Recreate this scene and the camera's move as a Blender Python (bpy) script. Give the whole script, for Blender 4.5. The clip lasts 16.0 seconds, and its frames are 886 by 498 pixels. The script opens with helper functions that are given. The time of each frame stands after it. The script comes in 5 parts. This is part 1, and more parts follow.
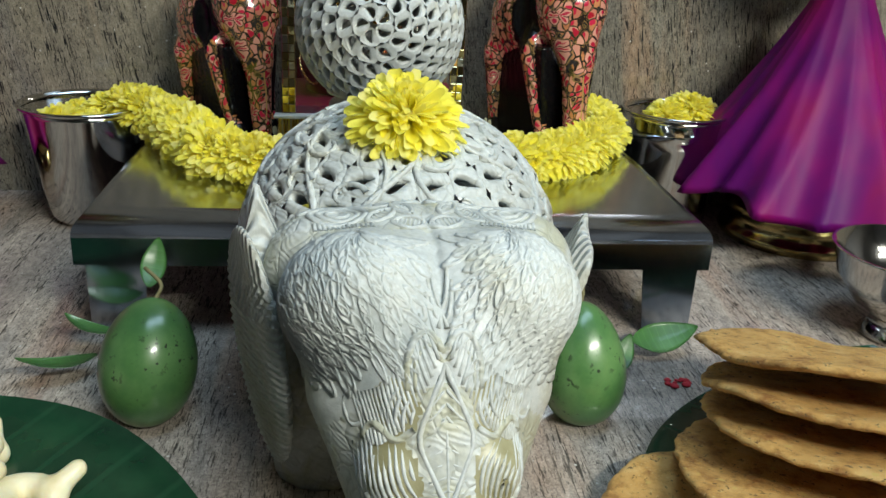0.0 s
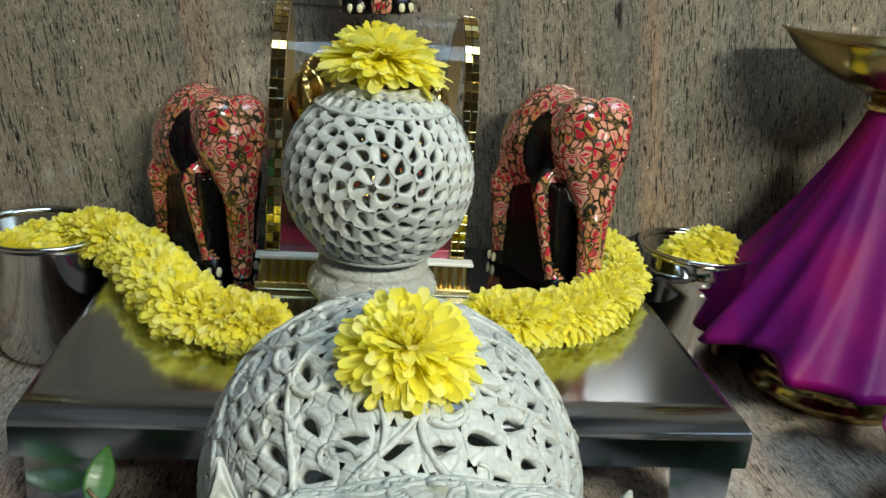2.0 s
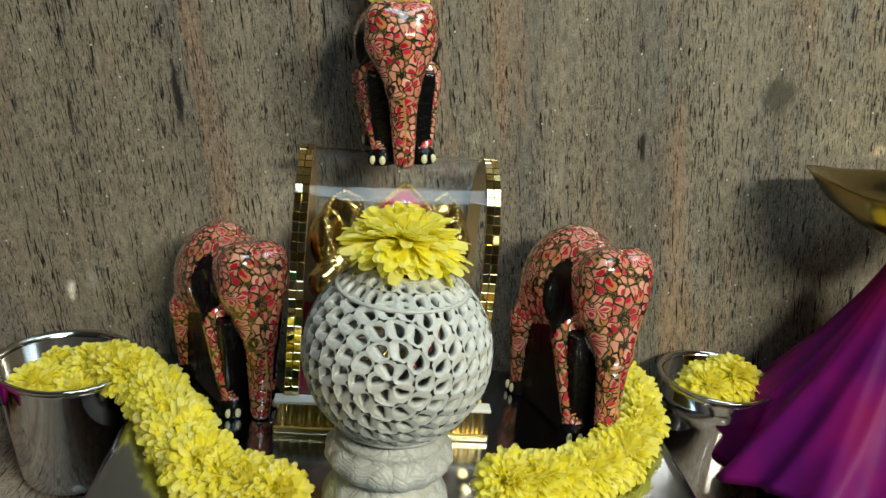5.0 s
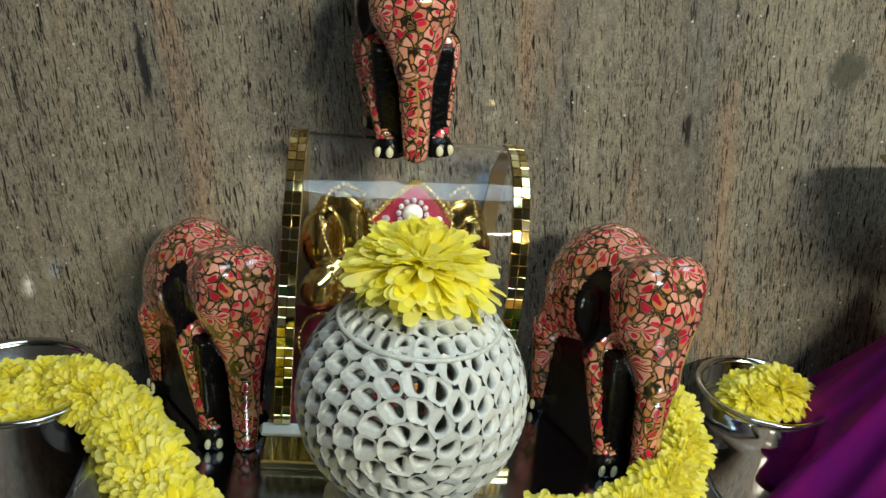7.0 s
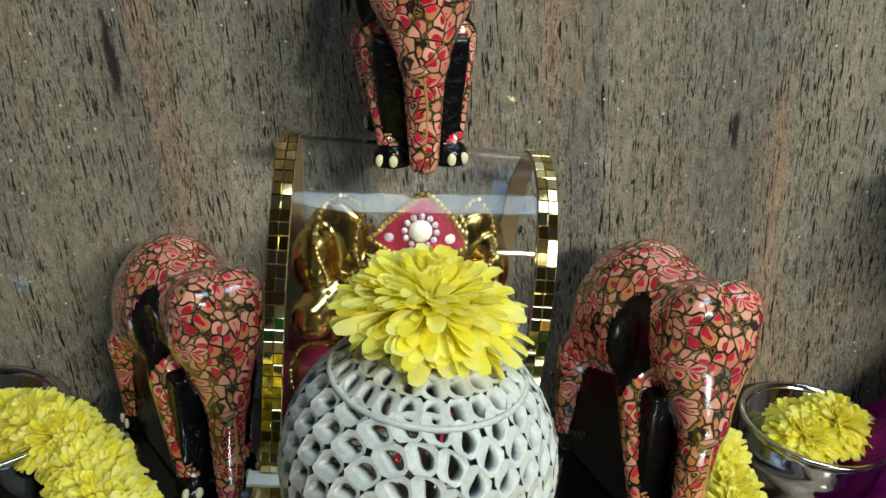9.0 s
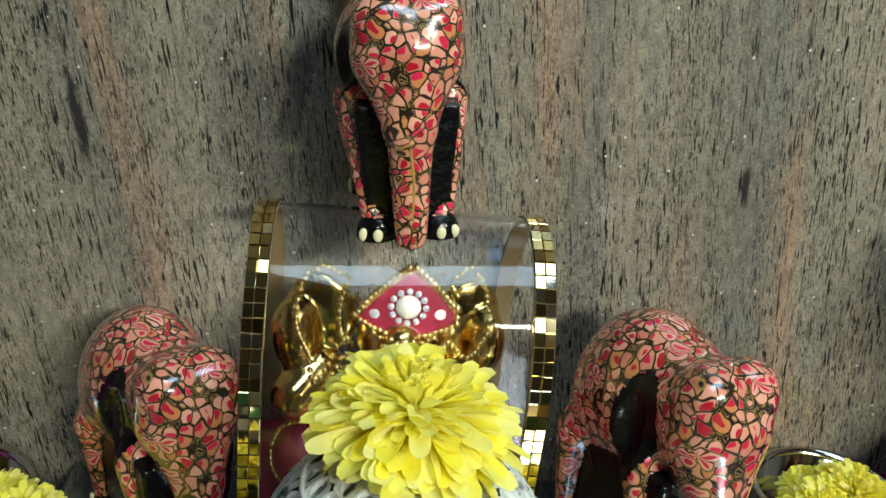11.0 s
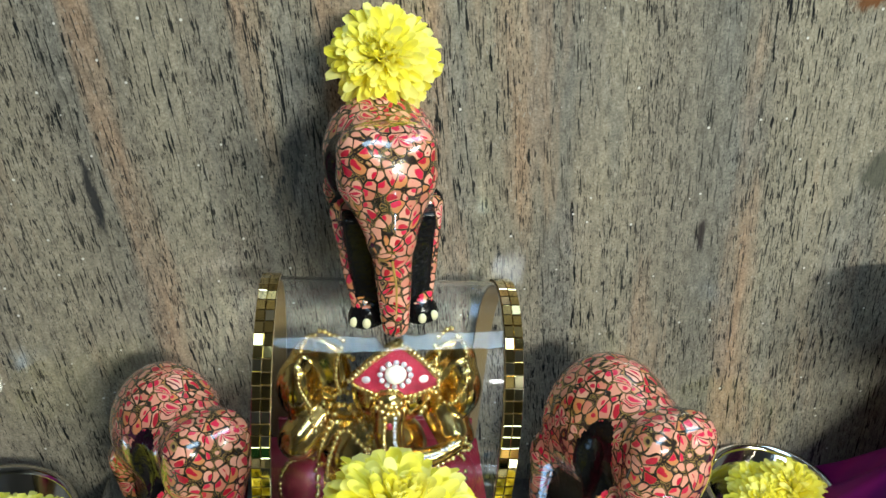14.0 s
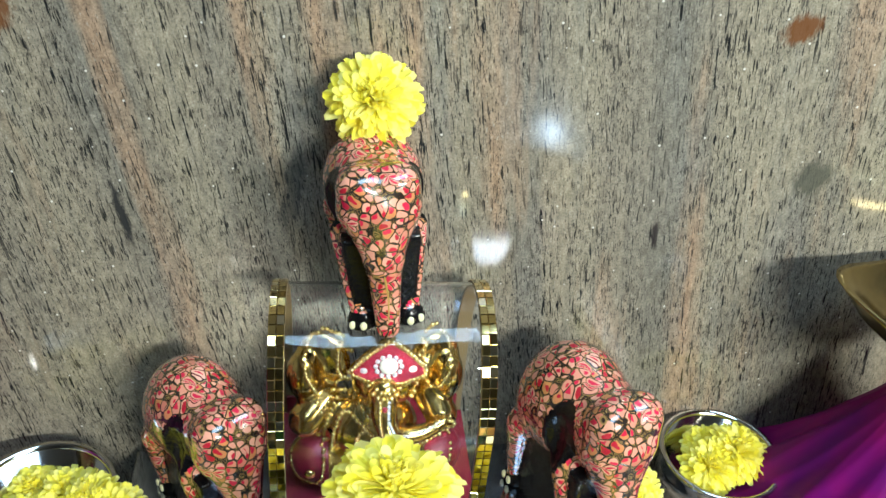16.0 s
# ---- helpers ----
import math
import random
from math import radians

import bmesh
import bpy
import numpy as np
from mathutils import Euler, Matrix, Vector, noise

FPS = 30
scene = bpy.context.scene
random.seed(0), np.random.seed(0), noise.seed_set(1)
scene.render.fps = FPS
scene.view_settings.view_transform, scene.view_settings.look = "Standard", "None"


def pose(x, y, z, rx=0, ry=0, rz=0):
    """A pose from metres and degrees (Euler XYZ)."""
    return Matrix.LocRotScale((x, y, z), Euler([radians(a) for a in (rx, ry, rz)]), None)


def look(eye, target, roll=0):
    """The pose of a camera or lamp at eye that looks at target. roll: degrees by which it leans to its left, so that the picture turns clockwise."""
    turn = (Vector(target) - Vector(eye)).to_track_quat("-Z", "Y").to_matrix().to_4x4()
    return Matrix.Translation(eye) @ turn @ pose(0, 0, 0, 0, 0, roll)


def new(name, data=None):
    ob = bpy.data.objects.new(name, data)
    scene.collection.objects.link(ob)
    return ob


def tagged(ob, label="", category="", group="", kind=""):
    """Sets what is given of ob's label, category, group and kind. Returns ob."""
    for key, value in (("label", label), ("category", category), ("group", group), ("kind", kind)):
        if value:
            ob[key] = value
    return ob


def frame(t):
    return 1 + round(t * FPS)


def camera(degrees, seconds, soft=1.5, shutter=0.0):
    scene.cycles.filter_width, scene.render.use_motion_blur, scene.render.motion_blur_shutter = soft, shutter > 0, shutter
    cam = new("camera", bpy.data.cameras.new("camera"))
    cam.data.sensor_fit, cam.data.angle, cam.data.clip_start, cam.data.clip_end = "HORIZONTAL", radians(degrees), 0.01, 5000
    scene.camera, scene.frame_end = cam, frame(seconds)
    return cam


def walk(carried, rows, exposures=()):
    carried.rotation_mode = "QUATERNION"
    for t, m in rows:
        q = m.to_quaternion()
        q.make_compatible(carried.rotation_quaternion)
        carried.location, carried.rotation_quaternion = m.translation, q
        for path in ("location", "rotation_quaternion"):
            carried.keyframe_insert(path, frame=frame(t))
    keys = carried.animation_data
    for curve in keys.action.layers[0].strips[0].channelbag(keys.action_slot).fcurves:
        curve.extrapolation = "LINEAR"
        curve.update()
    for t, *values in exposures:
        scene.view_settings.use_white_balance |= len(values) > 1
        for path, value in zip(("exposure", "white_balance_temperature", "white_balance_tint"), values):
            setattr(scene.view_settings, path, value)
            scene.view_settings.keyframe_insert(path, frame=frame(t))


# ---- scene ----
cam = camera(54.4, 16.0)
PATH = [
    (0, (-0.059, -0.016, 0.184), (0.157, 1.829, -0.555), 3.1),
    (0.5, (-0.059, 0.007, 0.194), (0.176, 1.86, -0.523), 3.6),
    (1, (-0.059, 0.021, 0.202), (0.176, 1.887, -0.477), 3.7),
    (1.5, (-0.062, 0.038, 0.212), (0.183, 1.909, -0.451), 4.0),
    (2, (-0.062, 0.052, 0.22), (0.185, 1.927, -0.432), 5.2),
    (2.5, (-0.059, 0.066, 0.23), (0.186, 1.941, -0.421), 5.7),
    (3, (-0.058, 0.065, 0.243), (0.166, 1.942, -0.412), 5.9),
    (3.5, (-0.062, 0.066, 0.251), (0.149, 1.944, -0.404), 5.8),
    (4, (-0.067, 0.068, 0.262), (0.14, 1.946, -0.393), 5.8),
    (4.5, (-0.068, 0.069, 0.272), (0.138, 1.949, -0.379), 5.9),
    (5, (-0.066, 0.075, 0.287), (0.136, 1.956, -0.363), 5.8),
    (5.2, (-0.068, 0.083, 0.284), (0.136, 1.964, -0.363), 5.8),
    (7.3, (-0.074, 0.153, 0.291), (0.173, 1.97, -0.507), 6.7),
    (7.5, (-0.074, 0.157, 0.29), (0.169, 1.97, -0.52), 6.5),
    (8, (-0.073, 0.175, 0.28), (0.165, 1.983, -0.541), 6.5),
    (8.5, (-0.071, 0.189, 0.283), (0.163, 2.001, -0.531), 6.5),
    (9, (-0.07, 0.198, 0.284), (0.153, 2.012, -0.528), 6.5),
    (11.3, (-0.064, 0.228, 0.301), (0.155, 2.053, -0.488), 6.2),
    (11.5, (-0.063, 0.228, 0.306), (0.153, 2.043, -0.506), 6.3),
    (12, (-0.06, 0.223, 0.323), (0.156, 2.024, -0.521), 6.0),
    (12.5, (-0.059, 0.218, 0.347), (0.159, 2.009, -0.515), 5.5),
    (13, (-0.064, 0.217, 0.358), (0.159, 2.004, -0.512), 5.6),
    (13.5, (-0.065, 0.217, 0.364), (0.161, 1.991, -0.533), 5.6),
    (14, (-0.065, 0.226, 0.374), (0.164, 1.925, -0.656), 5.7),
    (14.5, (-0.065, 0.227, 0.375), (0.167, 1.863, -0.751), 5.6),
    (15, (-0.064, 0.229, 0.385), (0.18, 1.848, -0.764), 5.4),
    (15.5, (-0.067, 0.223, 0.399), (0.189, 1.832, -0.76), 5.7),
    (16, (-0.069, 0.198, 0.426), (0.184, 1.82, -0.716), 5.6),
]
walk(cam, [(t, look(eye, target, roll)) for t, eye, target, roll in PATH],
     [(0, 0.08, 6500, 11), (1.5, 0.04, 6650, 9), (3, -0.01, 7250, 6), (5, -0.01, 7350, 9), (9, 0.06, 6750, 8), (12, 0.26, 6600, 6), (13.3, 0.38, 6450, 6), (14.2, 0.56, 6450, 6), (16, 0.82, 6300, 7)])

# ---- light: room lamps in front of and above the shelf, dim room round it ----
world = bpy.data.worlds.new("room_air")
scene.world = world
world.use_nodes = True
world.node_tree.nodes["Background"].inputs[0].default_value = (0.75, 0.8, 0.9, 1)
world.node_tree.nodes["Background"].inputs[1].default_value = 0.018


def area_lamp(name, eye, target, sx, sy, watts, colour):
    data = bpy.data.lights.new(name, "AREA")
    data.shape, data.size, data.size_y, data.energy, data.color = "RECTANGLE", sx, sy, watts, colour
    ob = new(name, data)
    ob.matrix_world = look(eye, target)
    return ob


area_lamp("tube_lamp", (0.46, -0.54, 0.78), (0.03, 0.42, 0.08), 0.55, 0.06, 15.2, (0.985, 1.0, 0.90))
area_lamp("bulb_lamp", (0.64, -1.6, -0.85), (0.0, 0.5, 0.2), 0.022, 0.022, 0.6, (0.6, 0.8, 1.0))
area_lamp("niche_lamp", (0.16, 0.22, 0.95), (0.02, 0.42, 0.0), 0.75, 0.24, 4.4, (0.55, 0.78, 1.0))


# ---- materials ----
def mat(name, base=(0.5, 0.5, 0.5), rough=0.5, metal=0.0, **more):
    m = bpy.data.materials.new(name)
    m.use_nodes = True
    b = m.node_tree.nodes["Principled BSDF"]
    b.inputs["Base Color"].default_value = (*base, 1)
    b.inputs["Roughness"].default_value = rough
    b.inputs["Metallic"].default_value = metal
    for k, v in more.items():
        b.inputs[k.replace("_", " ")].default_value = v
    return m


class Net:
    """Short hand for node trees."""

    def __init__(self, m):
        self.t = m.node_tree
        self.b = self.t.nodes["Principled BSDF"]

    def n(self, kind, ins=(), operation="", feature="", bands_direction=""):
        node = self.t.nodes.new(kind)
        if operation:
            node.operation = operation
        if feature:
            node.feature = feature
        if bands_direction:
            node.bands_direction = bands_direction
        for k, v in dict(ins).items():
            if isinstance(v, bpy.types.NodeSocket):
                self.t.links.new(v, node.inputs[k])
            else:
                node.inputs[k].default_value = v
        return node

    def coords(self, scale=(1, 1, 1), rot=(0, 0, 0), loc=(0, 0, 0)):
        c = self.n("ShaderNodeTexCoord")
        mp = self.n("ShaderNodeMapping", {"Vector": c.outputs["Object"], "Rotation": [radians(a) for a in rot], "Location": loc})
        return self.n("ShaderNodeVectorMath", {0: mp.outputs[0], 1: scale}, operation="MULTIPLY").outputs[0]

    def noise(self, vec, scale, detail=4.0, rough=0.55, distort=0.0):
        return self.n("ShaderNodeTexNoise", {"Vector": vec, "Scale": scale, "Detail": detail, "Roughness": rough, "Distortion": distort}).outputs["Fac"]

    def voronoi(self, vec, scale, feature="F1", out="Distance", rand=1.0):
        return self.n("ShaderNodeTexVoronoi", {"Vector": vec, "Scale": scale, "Randomness": rand}, feature=feature).outputs[out]

    def ramp(self, fac, *stops):
        r = self.n("ShaderNodeValToRGB", {"Fac": fac})
        el = r.color_ramp.elements
        while len(el) < len(stops):
            el.new(0.5)
        for e, (p, c) in zip(el, stops):
            e.position = p
            e.color = (*c, 1) if isinstance(c, tuple) else (c, c, c, 1)
        return r.outputs[0]

    def mix(self, fac, a, b, blend="MIX"):
        node = self.t.nodes.new("ShaderNodeMix")
        node.data_type, node.blend_type = "RGBA", blend
        for k, v in ((0, fac), (6, a), (7, b)):
            if isinstance(v, bpy.types.NodeSocket):
                self.t.links.new(v, node.inputs[k])
            else:
                node.inputs[k].default_value = v if k == 0 else (*v, 1)
        return node.outputs[2]

    def math(self, op, a, b=0.0):
        return self.n("ShaderNodeMath", {0: a, 1: b}, operation=op).outputs[0]

    def base(self, c):
        self.t.links.new(c, self.b.inputs["Base Color"])

    def rough(self, c):
        self.t.links.new(c, self.b.inputs["Roughness"])

    def bump(self, height, strength=0.3, dist=0.001):
        bp = self.n("ShaderNodeBump", {"Height": height, "Strength": strength, "Distance": dist})
        self.t.links.new(bp.outputs[0], self.b.inputs["Normal"])


def granite(name, along, tint, stains=()):
    """Polished streaked granite; along: axis of the streaks."""
    m = mat(name, rough=0.18, Specular_IOR_Level=0.32)
    g = Net(m)
    wall = along == "z"
    rot = (0, 9.0, 0) if wall else (0, 0, 0)

    def sc(k, grow=1.0):
        return (grow, grow, k * grow) if wall else (grow, k * grow, grow)
    v1, v3 = g.coords(sc(0.07), rot), g.coords((1, 1, 1))
    # broad soft bands of grey and tan
    bands = g.noise(v1, 30, 3, 0.5)
    base = g.ramp(bands, (0.33, tint[0]), (0.46, tint[1]), (0.56, tint[2]), (0.68, tint[3]))
    rust = g.noise(g.coords(sc(0.10), rot, (7, 0, 4)), 24, 5, 0.6)
    base = g.mix(g.ramp(rust, (0.53, 0.0), (0.64, 0.72)), base, tint[4])
    cool = g.noise(g.coords(sc(0.16), rot, (1, 5, 8)), 34, 4, 0.6)
    base = g.mix(g.ramp(cool, (0.54, 0.0), (0.68, 0.55)), base, tint[5])
    # crystalline grain
    grain = g.noise(v3, 900, 3, 0.7)
    base = g.mix(0.65, base, g.ramp(grain, (0.30, 0.22), (0.70, 0.78)), "OVERLAY")
    mott = g.noise(g.coords(sc(0.45), rot, (5, 2, 9)), 330, 3, 0.6)
    base = g.mix(0.6, base, g.ramp(mott, (0.32, 0.28), (0.68, 0.70)), "OVERLAY")
    # short dark dashes that gather in columns
    for k, (fine, length, lo, hi, col, sh, amount) in enumerate((
            (700, 0.085, 0.58, 0.612, 85, 0.465, 1.0), (1050, 0.10, 0.575, 0.608, 130, 0.44, 0.95), (1500, 0.17, 0.57, 0.615, 70, 0.41, 0.8), (430, 0.07, 0.635, 0.66, 45, 0.50, 1.0))):
        dash = g.noise(g.coords(sc(length), rot, (3 + 2 * k, 1 + k, 2 + 3 * k)), fine, 2, 0.65, 0.25)
        where = g.noise(g.coords(sc(0.09), rot, (9 * k, 4, 1 + k)), col, 4, 0.65)
        dark = g.math("MULTIPLY", g.ramp(dash, (lo, 0.0), (hi, 1.0)), g.ramp(where, (sh, 0.0), (sh + 0.10, 1.0)))
        base = g.mix(g.math("MULTIPLY", dark, amount if wall else amount * 0.75), base, (0.012, 0.0125, 0.013))
    pale = g.noise(g.coords(sc(0.5), rot, (2, 8, 5)), 620, 3, 0.7)
    base = g.mix(g.ramp(pale, (0.60, 0.0), (0.72, 0.55)), base, (0.36, 0.335, 0.28))
    spots = g.voronoi(v3, 110)
    base = g.mix(g.ramp(spots, (0.05, 0.9), (0.075, 0.0)), base, (0.60, 0.57, 0.52))
    for (cx, cz, rx, rz, lean, colour, amount) in stains:
        c = g.n("ShaderNodeTexCoord").outputs["Object"]
        wob = g.n("ShaderNodeTexNoise", {"Vector": g.coords(sc(0.35)), "Scale": 330.0, "Detail": 5.0, "Roughness": 0.7})
        add = g.n("ShaderNodeVectorMath", {0: wob.outputs["Color"], 1: (-0.5, -0.5, -0.5)}, operation="ADD").outputs[0]
        add = g.n("ShaderNodeVectorMath", {0: add, 1: (min(0.014, rx * 1.6), 0, min(0.024, rz * 1.6))}, operation="MULTIPLY").outputs[0]
        c = g.n("ShaderNodeVectorMath", {0: c, 1: add}, operation="ADD").outputs[0]
        c = g.n("ShaderNodeVectorMath", {0: c, 1: (-cx, 0, -cz)}, operation="ADD").outputs[0]
        mp = g.n("ShaderNodeMapping", {"Vector": c, "Rotation": (0, radians(lean), 0)}).outputs[0]
        mp = g.n("ShaderNodeVectorMath", {0: mp, 1: (1 / rx, 0, 1 / rz)}, operation="MULTIPLY").outputs[0]
        ln = g.n("ShaderNodeVectorMath", {0: mp}, operation="LENGTH").outputs["Value"]
        base = g.mix(g.ramp(ln, (0.55, amount), (1.0, 0.0)), base, colour)
    g.base(base)
    g.rough(g.ramp(g.noise(v3, 40, 4), (0.3, 0.09), (0.7, 0.15)))
    g.bump(grain, 0.02, 0.0003)
    return m


WALL_TINT = ((0.159, 0.146, 0.12), (0.202, 0.177, 0.137), (0.235, 0.207, 0.155), (0.189, 0.172, 0.14), (0.298, 0.193, 0.125), (0.155, 0.155, 0.143))
FLOOR_TINT = ((0.20, 0.175, 0.15), (0.34, 0.29, 0.245), (0.44, 0.38, 0.315), (0.27, 0.25, 0.23), (0.36, 0.24, 0.18), (0.24, 0.235, 0.23))
M_WALL = granite("granite_wall", "z", WALL_TINT, (
    (-0.1645, 0.203, 0.0030, 0.020, 9, (0.02, 0.02, 0.022), 0.95),
    (-0.088, 0.215, 0.006, 0.03, -8, (0.03, 0.035, 0.04), 0.6),
    (0.090, 0.195, 0.0025, 0.009, 6, (0.025, 0.02, 0.02), 0.9),
    (0.162, 0.229, 0.012, 0.011, 30, (0.07, 0.07, 0.055), 0.85),
    (0.132, 0.303, 0.011, 0.008, 20, (0.12, 0.05, 0.02), 0.95),
    (-0.201, 0.297, 0.008, 0.011, 0, (0.12, 0.05, 0.02), 0.9)))
M_FLOOR = granite("granite_shelf", "y", FLOOR_TINT)

M_PLASTER = mat("wall_paint", (0.72, 0.7, 0.64), 0.7)
g = Net(M_PLASTER)
g.base(g.ramp(g.noise(g.coords(), 3), (0.3, (0.26, 0.26, 0.26)), (0.7, (0.33, 0.33, 0.33))))
g.bump(g.noise(g.coords(), 90), 0.1)


def steel(name, rough, tint=(0.62, 0.62, 0.62)):
    m = mat(name, tint, rough, 1.0)
    g = Net(m)
    s = g.noise(g.coords((1, 30, 1), (0, 0, 12)), 60, 5, 0.7)
    c = g.noise(g.coords(), 22, 5, 0.6)
    g.rough(g.math("ADD", g.math("MULTIPLY", s, rough * 0.8), g.math("MULTIPLY", c, rough * 0.9)))
    g.base(g.mix(g.ramp(c, (0.35, 0.0), (0.75, 0.5)), tint, tuple(t * 0.72 for t in tint)))
    g.bump(s, 0.03, 0.0003)
    return m


M_STEEL = steel("brushed_steel", 0.17, (0.44, 0.49, 0.58))
M_CUP = steel("polished_steel", 0.12, (0.60, 0.59, 0.57))
M_BRASS = steel("brass", 0.2, (0.42, 0.33, 0.15))
M_GOLD = mat("gold_plating", (0.74, 0.52, 0.17), 0.12, 1.0)
g = Net(M_GOLD)
g.rough(g.ramp(g.noise(g.coords(), 120), (0.3, 0.06), (0.7, 0.22)))
g.bump(g.noise(g.coords(), 90, 2), 0.15, 0.001)
M_BEAD = mat("gold_bead", (0.85, 0.66, 0.28), 0.2, 1.0)
M_GOLDFLAT = mat("gilt_frame", (0.80, 0.64, 0.32), 0.25, 1.0)
M_BAND = mat("gilt_backing", (0.20, 0.14, 0.06), 0.5, 0.0)
M_TILE = mat("gilt_mirror", (0.9, 0.74, 0.38), 0.05, 1.0)
g = Net(M_TILE)
rnd = g.n("ShaderNodeObjectInfo").outputs["Random"]
g.base(g.ramp(rnd, (0.0, (0.55, 0.40, 0.14)), (0.5, (0.85, 0.68, 0.3)), (1.0, (0.95, 0.88, 0.66))))
M_RED = mat("red_enamel", (0.30, 0.012, 0.03), 0.45, 0.0, Coat_Weight=0.1)
g = Net(M_RED)
g.base(g.ramp(g.noise(g.coords(), 200), (0.3, (0.16, 0.006, 0.018)), (0.7, (0.24, 0.010, 0.03))))
M_PEARL = mat("pearl", (0.58, 0.55, 0.46), 0.15, 0.0, Coat_Weight=1.0)
M_CRYSTAL = mat("crystal_stone", (0.85, 0.85, 0.88), 0.05, 0.7)
M_ACRYLIC = mat("clear_acrylic", (0.93, 0.96, 1.0), 0.02, 0.0, Transmission_Weight=1.0, IOR=1.3)

# soft carved soapstone
def soapstone(name, style):
    m = mat(name, (0.5, 0.5, 0.44), 0.42, 0.0)
    g = Net(m)
    v = g.coords()
    tone = g.noise(v, 28, 5, 0.6)
    c = g.ramp(tone, (0.26, (0.29, 0.325, 0.32)), (0.42, (0.43, 0.46, 0.445)), (0.56, (0.53, 0.555, 0.53)), (0.74, (0.44, 0.43, 0.32)))
    fine = g.noise(v, 600, 4, 0.6)
    if style == "trunk":
        c = g.mix(g.ramp(g.noise(g.coords((1, 1, 1), (0, 0, 0), (4, 2, 0)), 60, 4, 0.6, 0.6), (0.44, 0.0), (0.58, 0.6)), c, (0.38, 0.37, 0.22))
    if style == "scales":
        q = g.n("ShaderNodeSeparateXYZ", {0: v})
        side = g.n("ShaderNodeCombineXYZ", {0: g.math("ABSOLUTE", q.outputs[0]), 1: q.outputs[1], 2: q.outputs[2]}).outputs[0]
        side = g.n("ShaderNodeMapping", {"Vector": side, "Rotation": (0, radians(-38), 0)}).outputs[0]
        bend = g.n("ShaderNodeTexNoise", {"Vector": v, "Scale": 45.0, "Detail": 1.0}).outputs["Color"]
        bend = g.n("ShaderNodeVectorMath", {0: bend, "Scale": 0.010}, operation="SCALE").outputs[0]
        side = g.n("ShaderNodeVectorMath", {0: side, 1: bend}, operation="ADD").outputs[0]
        w = g.n("ShaderNodeVectorMath", {0: side, 1: (0.46, 0.46, 1.0)}, operation="MULTIPLY").outputs[0]
        e = g.n("ShaderNodeTexVoronoi", {"Vector": w, "Scale": 430.0}, feature="DISTANCE_TO_EDGE").outputs["Distance"]
        d = g.voronoi(w, 430)
        h = g.math("ADD", g.ramp(e, (0.0, 1.0), (0.06, 0.75), (0.13, 0.12), (0.3, 0.0)), g.math("MULTIPLY", fine, 0.1))
        crease_shade = g.ramp(d, (0.0, 0.45), (0.4, 0.0))
        st, dist = 0.9, 0.0007
    elif style == "lines":
        h = g.n("ShaderNodeTexWave", {"Vector": g.coords((1, 1, 1), (0, 0, 0)), "Scale": 115.0, "Distortion": 2.5, "Detail Scale": 0.6}, bands_direction="Z").outputs["Fac"]
        crease_shade = g.ramp(h, (0.0, 0.45), (0.35, 0.0))
        st, dist = 0.9, 0.0011
    elif style == "fan":
        h = g.n("ShaderNodeTexWave", {"Vector": g.coords((1, 1, 1), (12, 0, 0)), "Scale": 190.0, "Distortion": 1.5, "Detail Scale": 0.5}, bands_direction="Y").outputs["Fac"]
        crease_shade = g.ramp(h, (0.0, 0.45), (0.35, 0.0))
        st, dist = 0.9, 0.0011
    elif style in ("leaves", "trunk"):
        w = g.coords((1, 1, 1), (0, 25, 30))
        warp = g.n("ShaderNodeTexNoise", {"Vector": w, "Scale": 70.0, "Detail": 1.0}).outputs["Color"]
        warp = g.n("ShaderNodeVectorMath", {0: warp, "Scale": 0.012}, operation="SCALE").outputs[0]
        w = g.n("ShaderNodeVectorMath", {0: w, 1: warp}, operation="ADD").outputs[0]
        e = g.n("ShaderNodeTexVoronoi", {"Vector": w, "Scale": 150.0}, feature="DISTANCE_TO_EDGE").outputs["Distance"]
        r = g.n("ShaderNodeTexWave", {"Vector": w, "Scale": 190.0, "Distortion": 4.0}, bands_direction="DIAGONAL").outputs["Fac"]
        h = g.math("ADD", g.ramp(e, (0.0, 0.0), (0.1, 0.8), (0.4, 1.0)), g.math("MULTIPLY", r, 0.3))
        crease_shade = g.ramp(e, (0.0, 0.3), (0.1, 0.0))
        st, dist = 0.45, 0.0007
    else:
        h = g.noise(v, 260, 4, 0.6)
        crease_shade = g.ramp(h, (0.2, 0.3), (0.4, 0.0))
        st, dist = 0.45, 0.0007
    # shade of the carved hollows, painted into the base colour
    c = g.mix(g.math("MULTIPLY", crease_shade, 0.55), c, (0.24, 0.23, 0.17))
    c = g.mix(0.25, c, g.ramp(fine, (0.3, 0.25), (0.7, 0.75)), "OVERLAY")
    g.base(c)
    g.bump(h, st, dist)
    return m


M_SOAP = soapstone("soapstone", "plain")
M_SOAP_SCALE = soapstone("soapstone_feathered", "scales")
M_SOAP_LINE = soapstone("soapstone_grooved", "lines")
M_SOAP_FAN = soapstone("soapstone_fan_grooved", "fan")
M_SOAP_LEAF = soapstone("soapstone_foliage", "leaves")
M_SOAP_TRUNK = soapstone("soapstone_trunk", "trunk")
M_OLIVE = mat("soapstone_olive_vein", (0.34, 0.32, 0.18), 0.35)
g = Net(M_OLIVE)
g.base(g.ramp(g.noise(g.coords(), 90, 4), (0.3, (0.22, 0.20, 0.095)), (0.55, (0.33, 0.31, 0.18)), (0.75, (0.46, 0.45, 0.36))))
